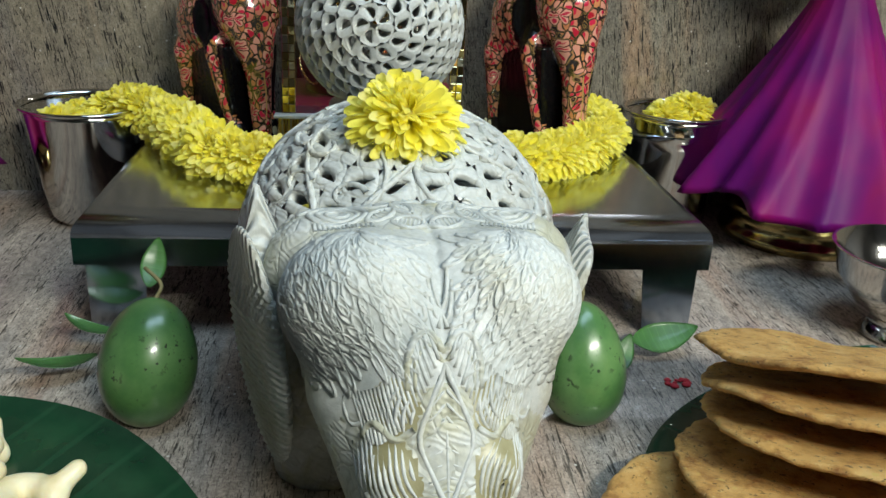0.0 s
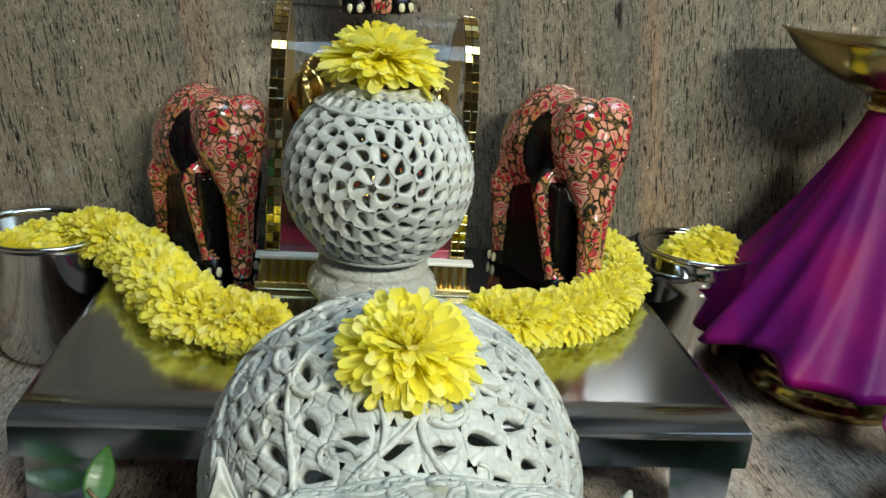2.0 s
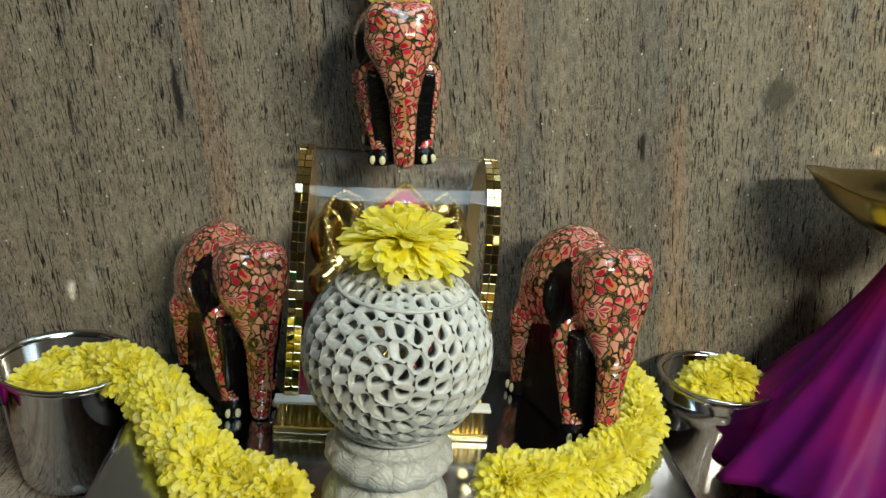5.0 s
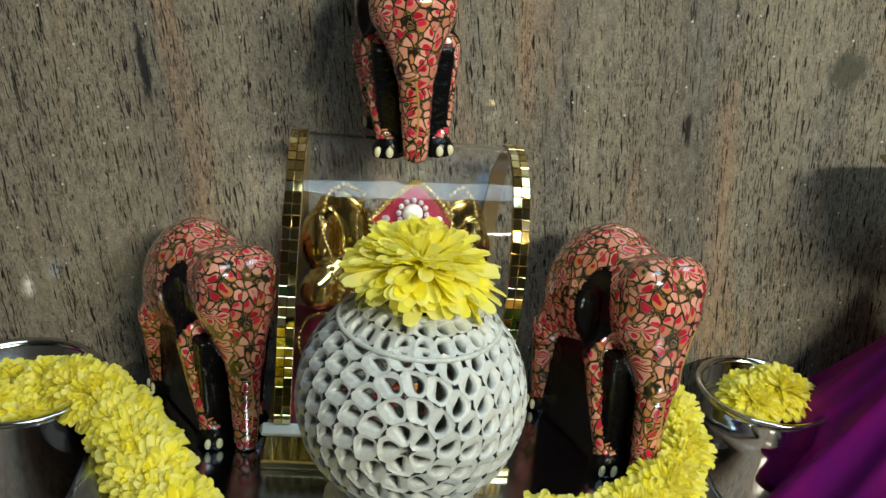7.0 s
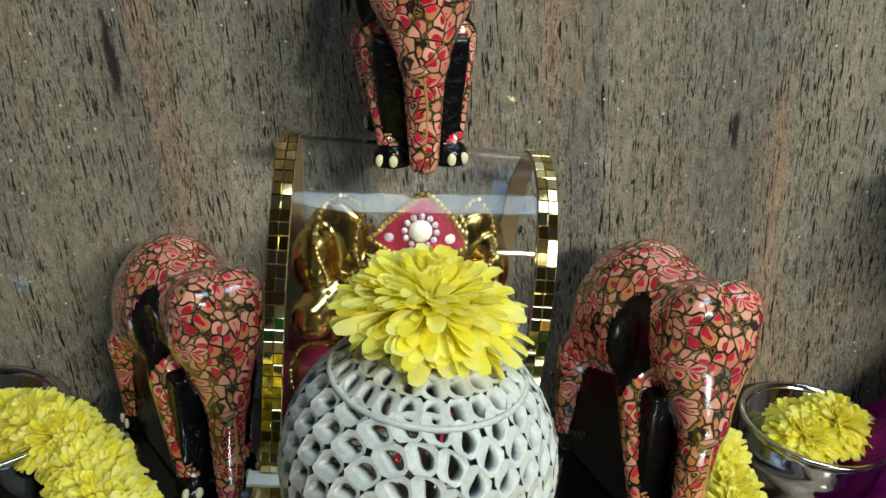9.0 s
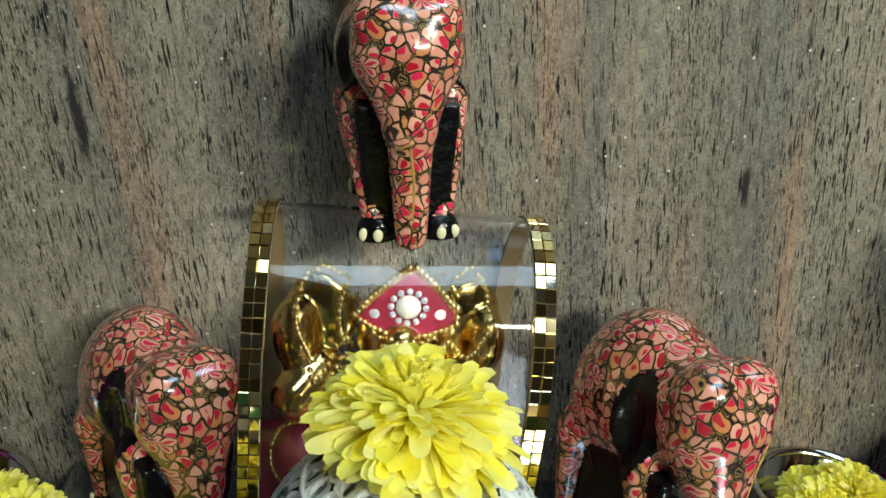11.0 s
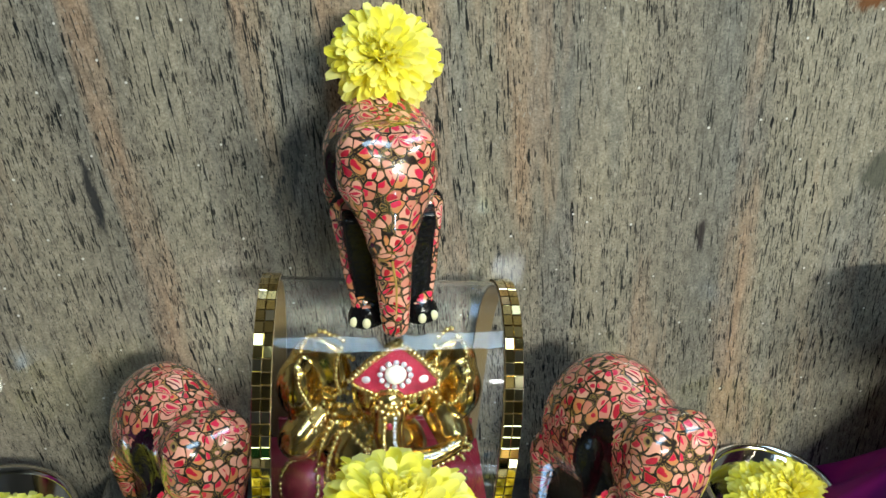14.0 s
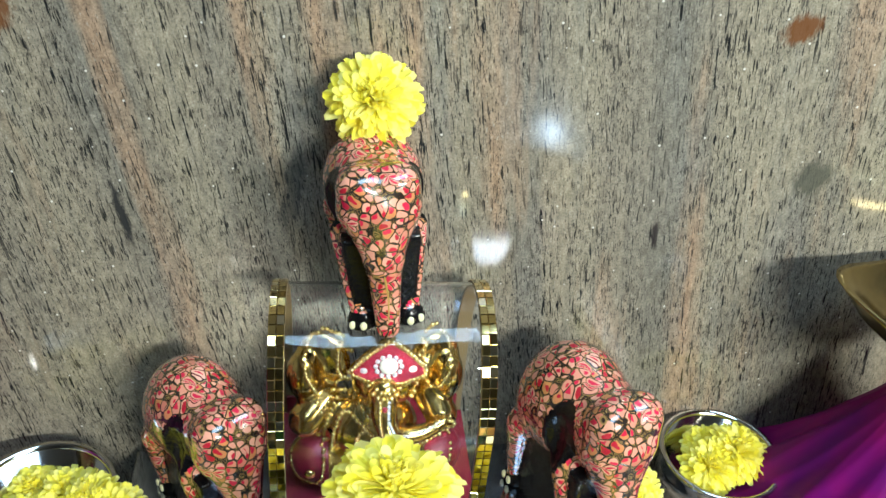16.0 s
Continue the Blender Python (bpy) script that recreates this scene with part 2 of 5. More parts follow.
g.bump(g.noise(g.coords(), 500, 4), 0.3, 0.0005)

# lacquer with painted blossoms
M_FLORAL = mat("painted_lacquer", (0.5, 0.2, 0.15), 0.22, 0.0, Coat_Weight=1.0, Coat_Roughness=0.06)
g = Net(M_FLORAL)
v = g.coords()
warp = g.n("ShaderNodeTexNoise", {"Vector": v, "Scale": 9.0, "Detail": 1.0}).outputs["Color"]
warp = g.n("ShaderNodeVectorMath", {0: warp, "Scale": 0.07}, operation="SCALE").outputs[0]
v = g.n("ShaderNodeVectorMath", {0: v, 1: warp}, operation="ADD").outputs[0]


def cells(scale):
    """Cells of one scatter of motifs: offset from the middle in cell units, colour, distances."""
    a = g.n("ShaderNodeTexVoronoi", {"Vector": v, "Scale": scale, "Randomness": 0.9})
    e = g.n("ShaderNodeTexVoronoi", {"Vector": v, "Scale": scale, "Randomness": 0.9}, feature="DISTANCE_TO_EDGE").outputs["Distance"]
    q = g.n("ShaderNodeVectorMath", {0: v, 1: a.outputs["Position"]}, operation="SUBTRACT").outputs[0]
    q = g.n("ShaderNodeVectorMath", {0: q, "Scale": scale}, operation="SCALE").outputs[0]
    return q, a.outputs["Color"], a.outputs["Distance"], e


# petals: pale pink with a red flame along a random direction
q, tint, near, edge = cells(19.0)
away = g.n("ShaderNodeVectorMath", {0: tint, 1: (-0.5, -0.5, -0.5)}, operation="ADD").outputs[0]
away = g.n("ShaderNodeVectorMath", {0: away}, operation="NORMALIZE").outputs[0]
along = g.n("ShaderNodeVectorMath", {0: q, 1: away}, operation="DOT_PRODUCT").outputs["Value"]
foot = g.n("ShaderNodeVectorMath", {0: away, "Scale": along}, operation="SCALE").outputs[0]
across = g.n("ShaderNodeVectorMath", {0: q, 1: foot}, operation="SUBTRACT").outputs[0]
across = g.n("ShaderNodeVectorMath", {0: across}, operation="LENGTH").outputs["Value"]
edge = g.math("ADD", edge, g.math("MULTIPLY", g.math("SUBTRACT", g.noise(v, 26, 2), 0.5), 0.16))
tone = g.n("ShaderNodeSeparateColor", {0: tint})
jag = g.math("MULTIPLY", g.noise(v, 75, 2), 0.16)
flame = g.math("ADD", g.math("SUBTRACT", across, g.math("MULTIPLY", along, 0.62)), jag)
pale = g.mix(tone.outputs[0], (0.52, 0.17, 0.11), (0.70, 0.33, 0.235))
pale = g.mix(g.ramp(tone.outputs[2], (0.78, 0.0), (0.80, 1.0)), pale, (0.52, 0.20, 0.075))
red = g.mix(tone.outputs[1], (0.36, 0.008, 0.018), (0.60, 0.020, 0.065))
c = g.mix(g.ramp(flame, (0.30, 1.0), (0.35, 0.0)), pale, red)
vein = g.math("ADD", across, g.math("MULTIPLY", g.noise(v, 60, 2), 0.05))
c = g.mix(g.math("MULTIPLY", g.ramp(vein, (0.045, 0.85), (0.07, 0.0)), g.ramp(along, (0.02, 0.0), (0.06, 1.0))), c, (0.10, 0.012, 0.012))
# black ground with olive gold scrolls shows between the petals
scroll = g.n("ShaderNodeTexWave", {"Vector": v, "Scale": 30.0, "Distortion": 9.0, "Detail Scale": 2.5}, bands_direction="DIAGONAL").outputs["Fac"]
ground = g.mix(g.ramp(scroll, (0.62, 0.0), (0.74, 1.0)), (0.020, 0.013, 0.009), (0.27, 0.18, 0.055))
c = g.mix(g.ramp(near, (0.62, 0.0), (0.65, 1.0)), c, ground)
c = g.mix(g.ramp(edge, (0.070, 1.0), (0.082, 0.0)), c, (0.30, 0.17, 0.06))
c = g.mix(g.ramp(edge, (0.050, 1.0), (0.064, 0.0)), c, (0.022, 0.013, 0.009))
# scattered open flowers, small ones first, then large rosettes
for scale, share, size, scallop, count in ((7.4, 0.22, 0.33, 0.055, 5.0), (4.6, 0.46, 0.30, 0.018, 6.0)):
    q, tint, near, cell_edge = cells(scale)
    sep = g.n("ShaderNodeSeparateXYZ", {0: q})
    rnd = g.n("ShaderNodeSeparateColor", {0: tint})
    flat_x = g.math("ADD", sep.outputs[0], g.math("MULTIPLY", sep.outputs[1], 0.8))
    turn = g.math("ADD", g.math("ARCTAN2", sep.outputs[2], flat_x), g.math("MULTIPLY", rnd.outputs[0], 6.0))
    lobes = g.math("COSINE", g.math("MULTIPLY", turn, count))
    rim = g.math("DIVIDE", g.math("SUBTRACT", near, g.math("MULTIPLY", lobes, scallop)), size * 1.4)
    wedge = g.math("ADD", g.math("MULTIPLY", lobes, 0.25), g.math("SUBTRACT", 0.5, g.math("MULTIPLY", rim, 0.8)))
    wedge = g.math("ADD", wedge, g.math("MULTIPLY", g.noise(v, 80, 2), 0.25))
    pink = g.mix(rnd.outputs[2], (0.60, 0.22, 0.15), (0.74, 0.38, 0.29))
    rosette = g.mix(g.ramp(wedge, (0.42, 0.0), (0.47, 1.0)), pink, (0.54, 0.018, 0.06))
    rosette = g.mix(g.ramp(g.math("ADD", g.math("MULTIPLY", lobes, 0.5), 0.5), (0.035, 1.0), (0.10, 0.0)), rosette, (0.10, 0.012, 0.012))
    rosette = g.mix(g.ramp(rim, (0.10, 1.0), (0.125, 0.0)), rosette, (0.45, 0.33, 0.10))
    some = g.ramp(rnd.outputs[1], (share, 0.0), (share + 0.02, 1.0))
    c = g.mix(g.math("MULTIPLY", some, g.ramp(rim, (0.786, 1.0), (0.81, 0.0))), c, (0.28, 0.17, 0.06))
    c = g.mix(g.math("MULTIPLY", some, g.ramp(rim, (0.735, 1.0), (0.76, 0.0))), c, (0.025, 0.014, 0.010))
    c = g.mix(g.math("MULTIPLY", some, g.ramp(rim, (0.675, 1.0), (0.70, 0.0))), c, rosette)
g.base(c)
g.bump(edge, 0.04, 0.006)
M_BLACK = mat("black_lacquer", (0.003, 0.003, 0.0035), 0.2, 0.0, Specular_IOR_Level=0.22, Coat_Weight=0.12, Coat_Roughness=0.08)
g = Net(M_BLACK)
g.bump(g.noise(g.coords(), 20, 2), 0.12, 0.02)
M_LINE = mat("gold_paint", (0.50, 0.32, 0.09), 0.3, 0.4)
M_NAIL = mat("cream_paint", (0.7, 0.66, 0.42), 0.3)

M_PETAL = mat("yellow_petal", (0.85, 0.72, 0.04), 0.5, 0.0, Specular_IOR_Level=0.3)
g = Net(M_PETAL)
isl = g.n("ShaderNodeNewGeometry").outputs["Random Per Island"]
oi = g.n("ShaderNodeObjectInfo").outputs["Random"]
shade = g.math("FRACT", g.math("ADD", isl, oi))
c = g.ramp(shade, (0.0, (0.98, 0.87, 0.06)), (0.4, (0.99, 0.93, 0.16)), (1.0, (0.99, 0.95, 0.38)))
g.base(c)
thin = g.n("ShaderNodeBsdfTranslucent", {"Color": (1.0, 0.95, 0.26, 1)})
both = g.n("ShaderNodeMixShader", {0: 0.54, 1: g.b.outputs[0], 2: thin.outputs[0]})
g.t.links.new(both.outputs[0], g.t.nodes["Material Output"].inputs["Surface"])

M_CLOTH = mat("purple_silk", (0.2, 0.015, 0.16), 0.46, 0.0, Specular_IOR_Level=0.16, Sheen_Weight=0.03, Sheen_Roughness=0.3, Sheen_Tint=(0.9, 0.1, 0.35, 1), Anisotropic=0.5)
g = Net(M_CLOTH)
w = g.noise(g.coords((1, 1, 0.25)), 22, 3)
g.base(g.ramp(w, (0.35, (0.095, 0.002, 0.105)), (0.5, (0.185, 0.003, 0.115)), (0.65, (0.240, 0.006, 0.075))))
weave = g.n("ShaderNodeTexWave", {"Vector": g.coords(), "Scale": 900.0, "Distortion": 1.0}, bands_direction="Z").outputs["Fac"]
g.bump(weave, 0.1, 0.0002)

M_FRUIT = mat("green_rind", (0.06, 0.16, 0.04), 0.30, 0.0, Coat_Weight=0.45, Coat_Roughness=0.12)
g = Net(M_FRUIT)
v = g.coords()
c = g.ramp(g.noise(v, 40, 5, 0.6), (0.3, (0.035, 0.115, 0.04)), (0.5, (0.075, 0.185, 0.055)), (0.72, (0.14, 0.27, 0.09)))
sp = g.math("MULTIPLY", g.ramp(g.noise(v, 420, 2), (0.60, 0.0), (0.67, 1.0)), g.ramp(g.noise(v, 60), (0.42, 0.0), (0.56, 1.0)))
g.base(g.mix(sp, c, (0.015, 0.03, 0.012)))
g.bump(g.noise(v, 700, 3), 0.08, 0.0004)


def leaf_material(name, a, b, rough, vein_scale):
    m = mat(name, a, rough, 0.0, Coat_Weight=0.08)
    g = Net(m)
    v = g.coords()
    w = g.n("ShaderNodeTexWave", {"Vector": v, "Scale": vein_scale, "Distortion": 1.2, "Detail Scale": 0.5}, bands_direction="X").outputs["Fac"]
    c = g.ramp(g.noise(v, 50, 5), (0.3, a), (0.7, b))
    g.base(g.mix(g.ramp(w, (0.95, 0.0), (1.0, 0.22)), c, tuple(min(1, k * 1.7 + 0.01) for k in b)))
    g.bump(w, 0.08, 0.0005)
    return m


M_LEAF_DARK = leaf_material("plantain_leaf", (0.004, 0.028, 0.014), (0.011, 0.058, 0.026), 0.24, 14.0)
M_LEAF = leaf_material("small_leaf", (0.03, 0.10, 0.025), (0.06, 0.17, 0.04), 0.4, 90.0)
M_TWIG = mat("twig", (0.16, 0.14, 0.06), 0.7)
M_BREAD = mat("fried_dough", (0.45, 0.22, 0.06), 0.6)
g = Net(M_BREAD)
v = g.coords()
c = g.ramp(g.noise(v, 110, 6, 0.65), (0.32, (0.40, 0.165, 0.035)), (0.5, (0.76, 0.44, 0.13)), (0.72, (0.88, 0.60, 0.23)))
c = g.mix(g.ramp(g.noise(v, 420, 4, 0.7), (0.60, 0.0), (0.66, 0.85)), c, (0.12, 0.05, 0.014))
c = g.mix(g.ramp(g.noise(v, 700, 4, 0.7), (0.60, 0.0), (0.66, 0.6)), c, (0.86, 0.66, 0.30))
c = g.mix(g.ramp(g.voronoi(v, 110), (0.10, 0.9), (0.15, 0.0)), c, (0.78, 0.55, 0.16))
g.base(c)
g.bump(g.noise(v, 260, 8, 0.75), 1.0, 0.003)
M_CREAM = mat("cream_sweet", (0.8, 0.72, 0.45), 0.4, 0.0, Subsurface_Weight=0.2, Subsurface_Radius=(0.006, 0.004, 0.002))
g = Net(M_CREAM)
g.base(g.ramp(g.noise(g.coords(), 90, 4), (0.3, (0.74, 0.64, 0.36)), (0.7, (0.84, 0.78, 0.55))))
g.bump(g.noise(g.coords(), 220, 4), 0.2, 0.001)
M_WHITE = mat("white_ledge", (0.8, 0.78, 0.7), 0.2)
M_SINDOOR = mat("red_powder", (0.4, 0.02, 0.03), 0.9)


# ---- building helpers ----
def mesh_from(name, verts, faces, smooth=True, mats=(), index=None):
    me = bpy.data.meshes.new(name)
    me.from_pydata([tuple(map(float, p)) for p in verts], [], [tuple(int(i) for i in f) for f in faces])
    for m in mats:
        me.materials.append(m)
    if index is not None:
        me.polygons.foreach_set("material_index", np.asarray(index, dtype=np.int32))
    if smooth:
        me.polygons.foreach_set("use_smooth", np.ones(len(me.polygons), dtype=bool))
    me.update()
    return me


def part(name, data, material, parent, label=""):
    if isinstance(data, bmesh.types.BMesh):
        me = bpy.data.meshes.new(name)
        data.to_mesh(me)
        data.free()
        me.polygons.foreach_set("use_smooth", np.ones(len(me.polygons), dtype=bool))
        data = me
    if material and not len(data.materials):
        data.materials.append(material)
    ob = new(name, data)
    ob.parent = parent
    if label:
        tagged(ob, label)
    return ob


def thing(name, label, category, m=None, group="", kind=""):
    ob = tagged(new(name), label, category, group, kind)
    ob.empty_display_size = 0.01
    if m is not None:
        ob.matrix_world = m
    return ob


def box(lo, hi, bevel=0.0, seg=2):
    bm = bmesh.new()
    bmesh.ops.create_cube(bm, size=1.0)
    lo, hi = Vector(lo), Vector(hi)
    for v in bm.verts:
        v.co = Vector([(lo[i] + hi[i]) / 2 + v.co[i] * (hi[i] - lo[i]) for i in range(3)])
    if bevel:
        bmesh.ops.bevel(bm, geom=bm.edges[:], offset=bevel, segments=seg, affect="EDGES", profile=0.5)
    return bm


def flat(bm_ob):
    bm_ob.data.polygons.foreach_set("use_smooth", np.zeros(len(bm_ob.data.polygons), dtype=bool))
    return bm_ob


def lathe(profile, seg=48, wobble=None):
    """Turned shape from (radius, height) pairs."""
    verts, faces = [], []
    for i, (r, z) in enumerate(profile):
        for k in range(seg):
            a = 2 * math.pi * k / seg
            rr, zz = wobble(r, z, a, i) if wobble else (r, z)
            verts.append((rr * math.cos(a), rr * math.sin(a), zz))
    for i in range(len(profile) - 1):
        for k in range(seg):
            k2 = (k + 1) % seg
            faces.append((i * seg + k, i * seg + k2, (i + 1) * seg + k2, (i + 1) * seg + k))
    return verts, faces


def smooth_path(points, n):
    """Catmull-Rom curve through a few points."""
    p = [np.array(q, float) for q in points]
    p = [2 * p[0] - p[1]] + p + [2 * p[-1] - p[-2]]
    out = []
    for s in np.linspace(0, len(points) - 1 - 1e-6, n):
        i = int(s)
        t = s - i
        a, b, c, d = p[i:i + 4]
        out.append(0.5 * (2 * b + (c - a) * t + (2 * a - 5 * b + 4 * c - d) * t * t + (3 * b - a - 3 * c + d) * t ** 3))
    return out


def even_path(points, step):
    fine = smooth_path(points, 40 * len(points))
    out, run = [fine[0]], 0.0
    for a, b in zip(fine, fine[1:]):
        run += np.linalg.norm(b - a)
        if run >= step:
            out.append(b)
            run = 0.0
    return out


def tube(acc, pts, radius, seg=6, mi=0):
    """Adds a tube to acc = (verts, faces, indices)."""
    V, F, I = acc
    base = len(V)
    n = len(pts)
    for i, p in enumerate(pts):
        t = pts[min(i + 1, n - 1)] - pts[max(i - 1, 0)]
        t = t / (np.linalg.norm(t) + 1e-9)
        u = np.cross(t, (0.3, 0.2, 0.93))
        u = u / (np.linalg.norm(u) + 1e-9)
        w = np.cross(t, u)
        r = radius(i / max(n - 1, 1)) if callable(radius) else radius
        for k in range(seg):
            a = 2 * math.pi * k / seg
            V.append(p + r * (math.cos(a) * u + math.sin(a) * w))
    for i in range(n - 1):
        for k in range(seg):
            k2 = (k + 1) % seg
            F.append((base + i * seg + k, base + i * seg + k2, base + (i + 1) * seg + k2, base + (i + 1) * seg + k))
            I.append(mi)
    for row in (0, n - 1):
        F.append(tuple(base + row * seg + k for k in range(seg)))
        I.append(mi)


BALL = None


def ball(acc, c, r, mi=0, squash=(1, 1, 1)):
    """Adds a small ball to acc."""
    global BALL
    if BALL is None:
        bm = bmesh.new()
        bmesh.ops.create_icosphere(bm, subdivisions=2, radius=1.0)
        BALL = (np.array([v.co[:] for v in bm.verts]), [[v.index for v in f.verts] for f in bm.faces])
        bm.free()
    V, F, I = acc
    base = len(V)
    V.extend(list(BALL[0] * (np.array(squash) * r) + np.array(c)))
    F.extend([tuple(base + i for i in f) for f in BALL[1]])
    I.extend([mi] * len(BALL[1]))


# ---- soft blended solids ----
def sd_ball(P, c, r, turn=None):
    q = P - np.array(c)
    if turn is not None:
        q = q @ np.array(Euler([radians(a) for a in turn]).to_matrix())
    r = np.array(r, float)
    k0 = np.sqrt(((q / r) ** 2).sum(-1))
    k1 = np.sqrt(((q / (r * r)) ** 2).sum(-1)) + 1e-9
    return k0 * (k0 - 1) / k1


def sd_rod(P, a, b, ra, rb):
    a, b = np.array(a, float), np.array(b, float)
    h = np.clip(((P - a) @ (b - a)) / ((b - a) @ (b - a)), 0, 1)
    return np.linalg.norm(P - a - h[..., None] * (b - a), axis=-1) - (ra + (rb - ra) * h)


def blend(a, b, k):
    h = np.clip(0.5 + 0.5 * (b - a) / k, 0, 1)
    return b + (a - b) * h - k * h * (1 - h)


def carve(sdf, lo, hi, step):
    """Surface of sdf(P) = 0 as vertices and quads (surface nets)."""
    axes = [np.arange(l, h + step, step) for l, h in zip(lo, hi)]
    P = np.stack(np.meshgrid(*axes, indexing="ij"), -1)
    d = sdf(P)
    n = np.array(d.shape)
    inside = d < 0
    corners = [(i, j, k) for i in (0, 1) for j in (0, 1) for k in (0, 1)]
    cut = lambda a, o: a[o[0]:n[0] - 1 + o[0], o[1]:n[1] - 1 + o[1], o[2]:n[2] - 1 + o[2]]
    count = sum(cut(inside, o).astype(int) for o in corners)
    cell = (count > 0) & (count < 8)
    ids = -np.ones(cell.shape, int)
    ids[cell] = np.arange(cell.sum())
    acc, hits = np.zeros((cell.sum(), 3)), np.zeros(cell.sum())
    for o in corners:
        for ax in range(3):
            if o[ax] == 0:
                o2 = tuple(v + (1 if i == ax else 0) for i, v in enumerate(o))
                a, b = cut(d, o)[cell], cut(d, o2)[cell]
                s = (a < 0) != (b < 0)
                t = np.where(s, a / np.where(s, a - b, 1), 0)
                p = np.tile(np.array(o, float), (len(a), 1))
                p[:, ax] += t
                acc += np.where(s[:, None], p, 0)
                hits += s
    verts = (np.argwhere(cell) + acc / hits[:, None]) * step + np.array(lo)
    faces = []
    for ax in range(3):
        u, w = (ax + 1) % 3, (ax + 2) % 3
        sl0, sl1 = [slice(1, -1)] * 3, [slice(1, -1)] * 3
        sl0[ax], sl1[ax] = slice(0, -1), slice(1, None)
        a, b = inside[tuple(sl0)], inside[tuple(sl1)]
        idx = np.argwhere(a != b)
        flip = a[a != b]
        off = np.ones(3, int)
        off[ax] = 0
        c = idx + off
        eu, ew = np.eye(3, dtype=int)[u], np.eye(3, dtype=int)[w]
        q = [ids[tuple((c - du * eu - dw * ew).T)] for du, dw in ((1, 1), (0, 1), (0, 0), (1, 0))]
        q = np.stack(q, 1)
        q[~flip] = q[~flip][:, ::-1]
        faces.append(q)
    return verts, np.concatenate(faces)


def face_data(verts, faces):
    p = verts[faces]
    nrm = np.cross(p[:, 2] - p[:, 0], p[:, 3] - p[:, 1])
    nrm /= np.linalg.norm(nrm, axis=1)[:, None] + 1e-12
    return p.mean(1), nrm


# ---- the niche and the room that closes it ----
def slab(name, lo, hi, material, label, category, bevel=0.0):
    ob = flat(part(name, box(lo, hi, bevel), material, None))
    return tagged(ob, label, category, kind="structure")


slab("wall_back", (-1.3, 0.54, -0.95), (1.3, 0.64, 1.6), M_WALL, "polished grey brown granite wall slab with dark vertical streaks", "wall")
slab("shelf_floor", (-1.3, 0.105, -0.03), (1.3, 0.5395, 0.0), M_FLOOR, "polished pinkish grey granite shelf under the offerings", "shelf", 0.002)
slab("cabinet_front", (-1.3, 0.14, -0.95), (1.3, 0.16, -0.031), M_PLASTER, "plain painted front below the granite shelf", "wall")
slab("floor", (-1.3, -2.6, -1.0), (1.3, 0.64, -0.95), M_PLASTER, "plain matte grey room floor", "floor")
slab("ceiling", (-1.3, -2.6, 1.6), (1.3, 0.64, 1.65), M_PLASTER, "plain painted ceiling", "ceiling")
slab("wall_front", (-1.3, -2.7, -0.95), (1.3, -2.6, 1.6), M_PLASTER, "plain painted wall across the room", "wall")
slab("wall_left", (-1.4, -2.6, -0.95), (-1.3, 0.64, 1.6), M_PLASTER, "plain painted side wall", "wall")
slab("wall_right", (1.3, -2.6, -0.95), (1.4, 0.64, 1.6), M_PLASTER, "plain painted side wall", "wall")

TOP = 0.057          # height of the steel stool's top


# ---- steel stool ----
def build_stool():
    t = thing("low_stool", "low stainless steel stool with rounded edges and sheet legs", "stool", pose(-0.035, 0.4355, 0))
    hx, hy = 0.1408, 0.1000
    bm = box((-hx, -hy, TOP - 0.023), (hx, hy, TOP), 0.0)
    long_edges = [e for e in bm.edges if all(abs(v.co.z - TOP) < 1e-6 for v in e.verts)]
    bmesh.ops.bevel(bm, geom=long_edges, offset=0.0105, segments=8, affect="EDGES", profile=0.5)
    part("tabletop", bm, M_STEEL, t)
    ob = t.children[0]
    ob.data.polygons.foreach_set("use_smooth", np.array([len(p.vertices) == 4 and abs(p.normal.z) < 0.99 and abs(p.normal.z) > 0.01 for p in ob.data.polygons]))
    for sx in (-1, 1):
        for sy in (-1, 1):
            bm = bmesh.new()
            x0, y0 = sx * (hx - 0.004), sy * (hy - 0.003)
            # angle-section leg, wider at its top
            prof = [(0, 0), (0.026, 0), (0.026, 0.0012), (0.0012, 0.0012), (0.0012, 0.018), (0, 0.018)]
            rows = []
            for z, k in ((0.0, 0.86), (TOP - 0.0232, 1.0)):
                rows.append([bm.verts.new((x0 - sx * px * k, y0 - sy * py * k, z)) for px, py in prof])
            for i in range(6):
                j = (i + 1) % 6
                bm.faces.new((rows[0][i], rows[0][j], rows[1][j], rows[1][i]))
            bm.faces.new(rows[0])
            bm.faces.new(rows[1])
            bmesh.ops.recalc_face_normals(bm, faces=bm.faces[:])
            flat(part("leg", bm, M_STEEL, t))
    return t


build_stool()


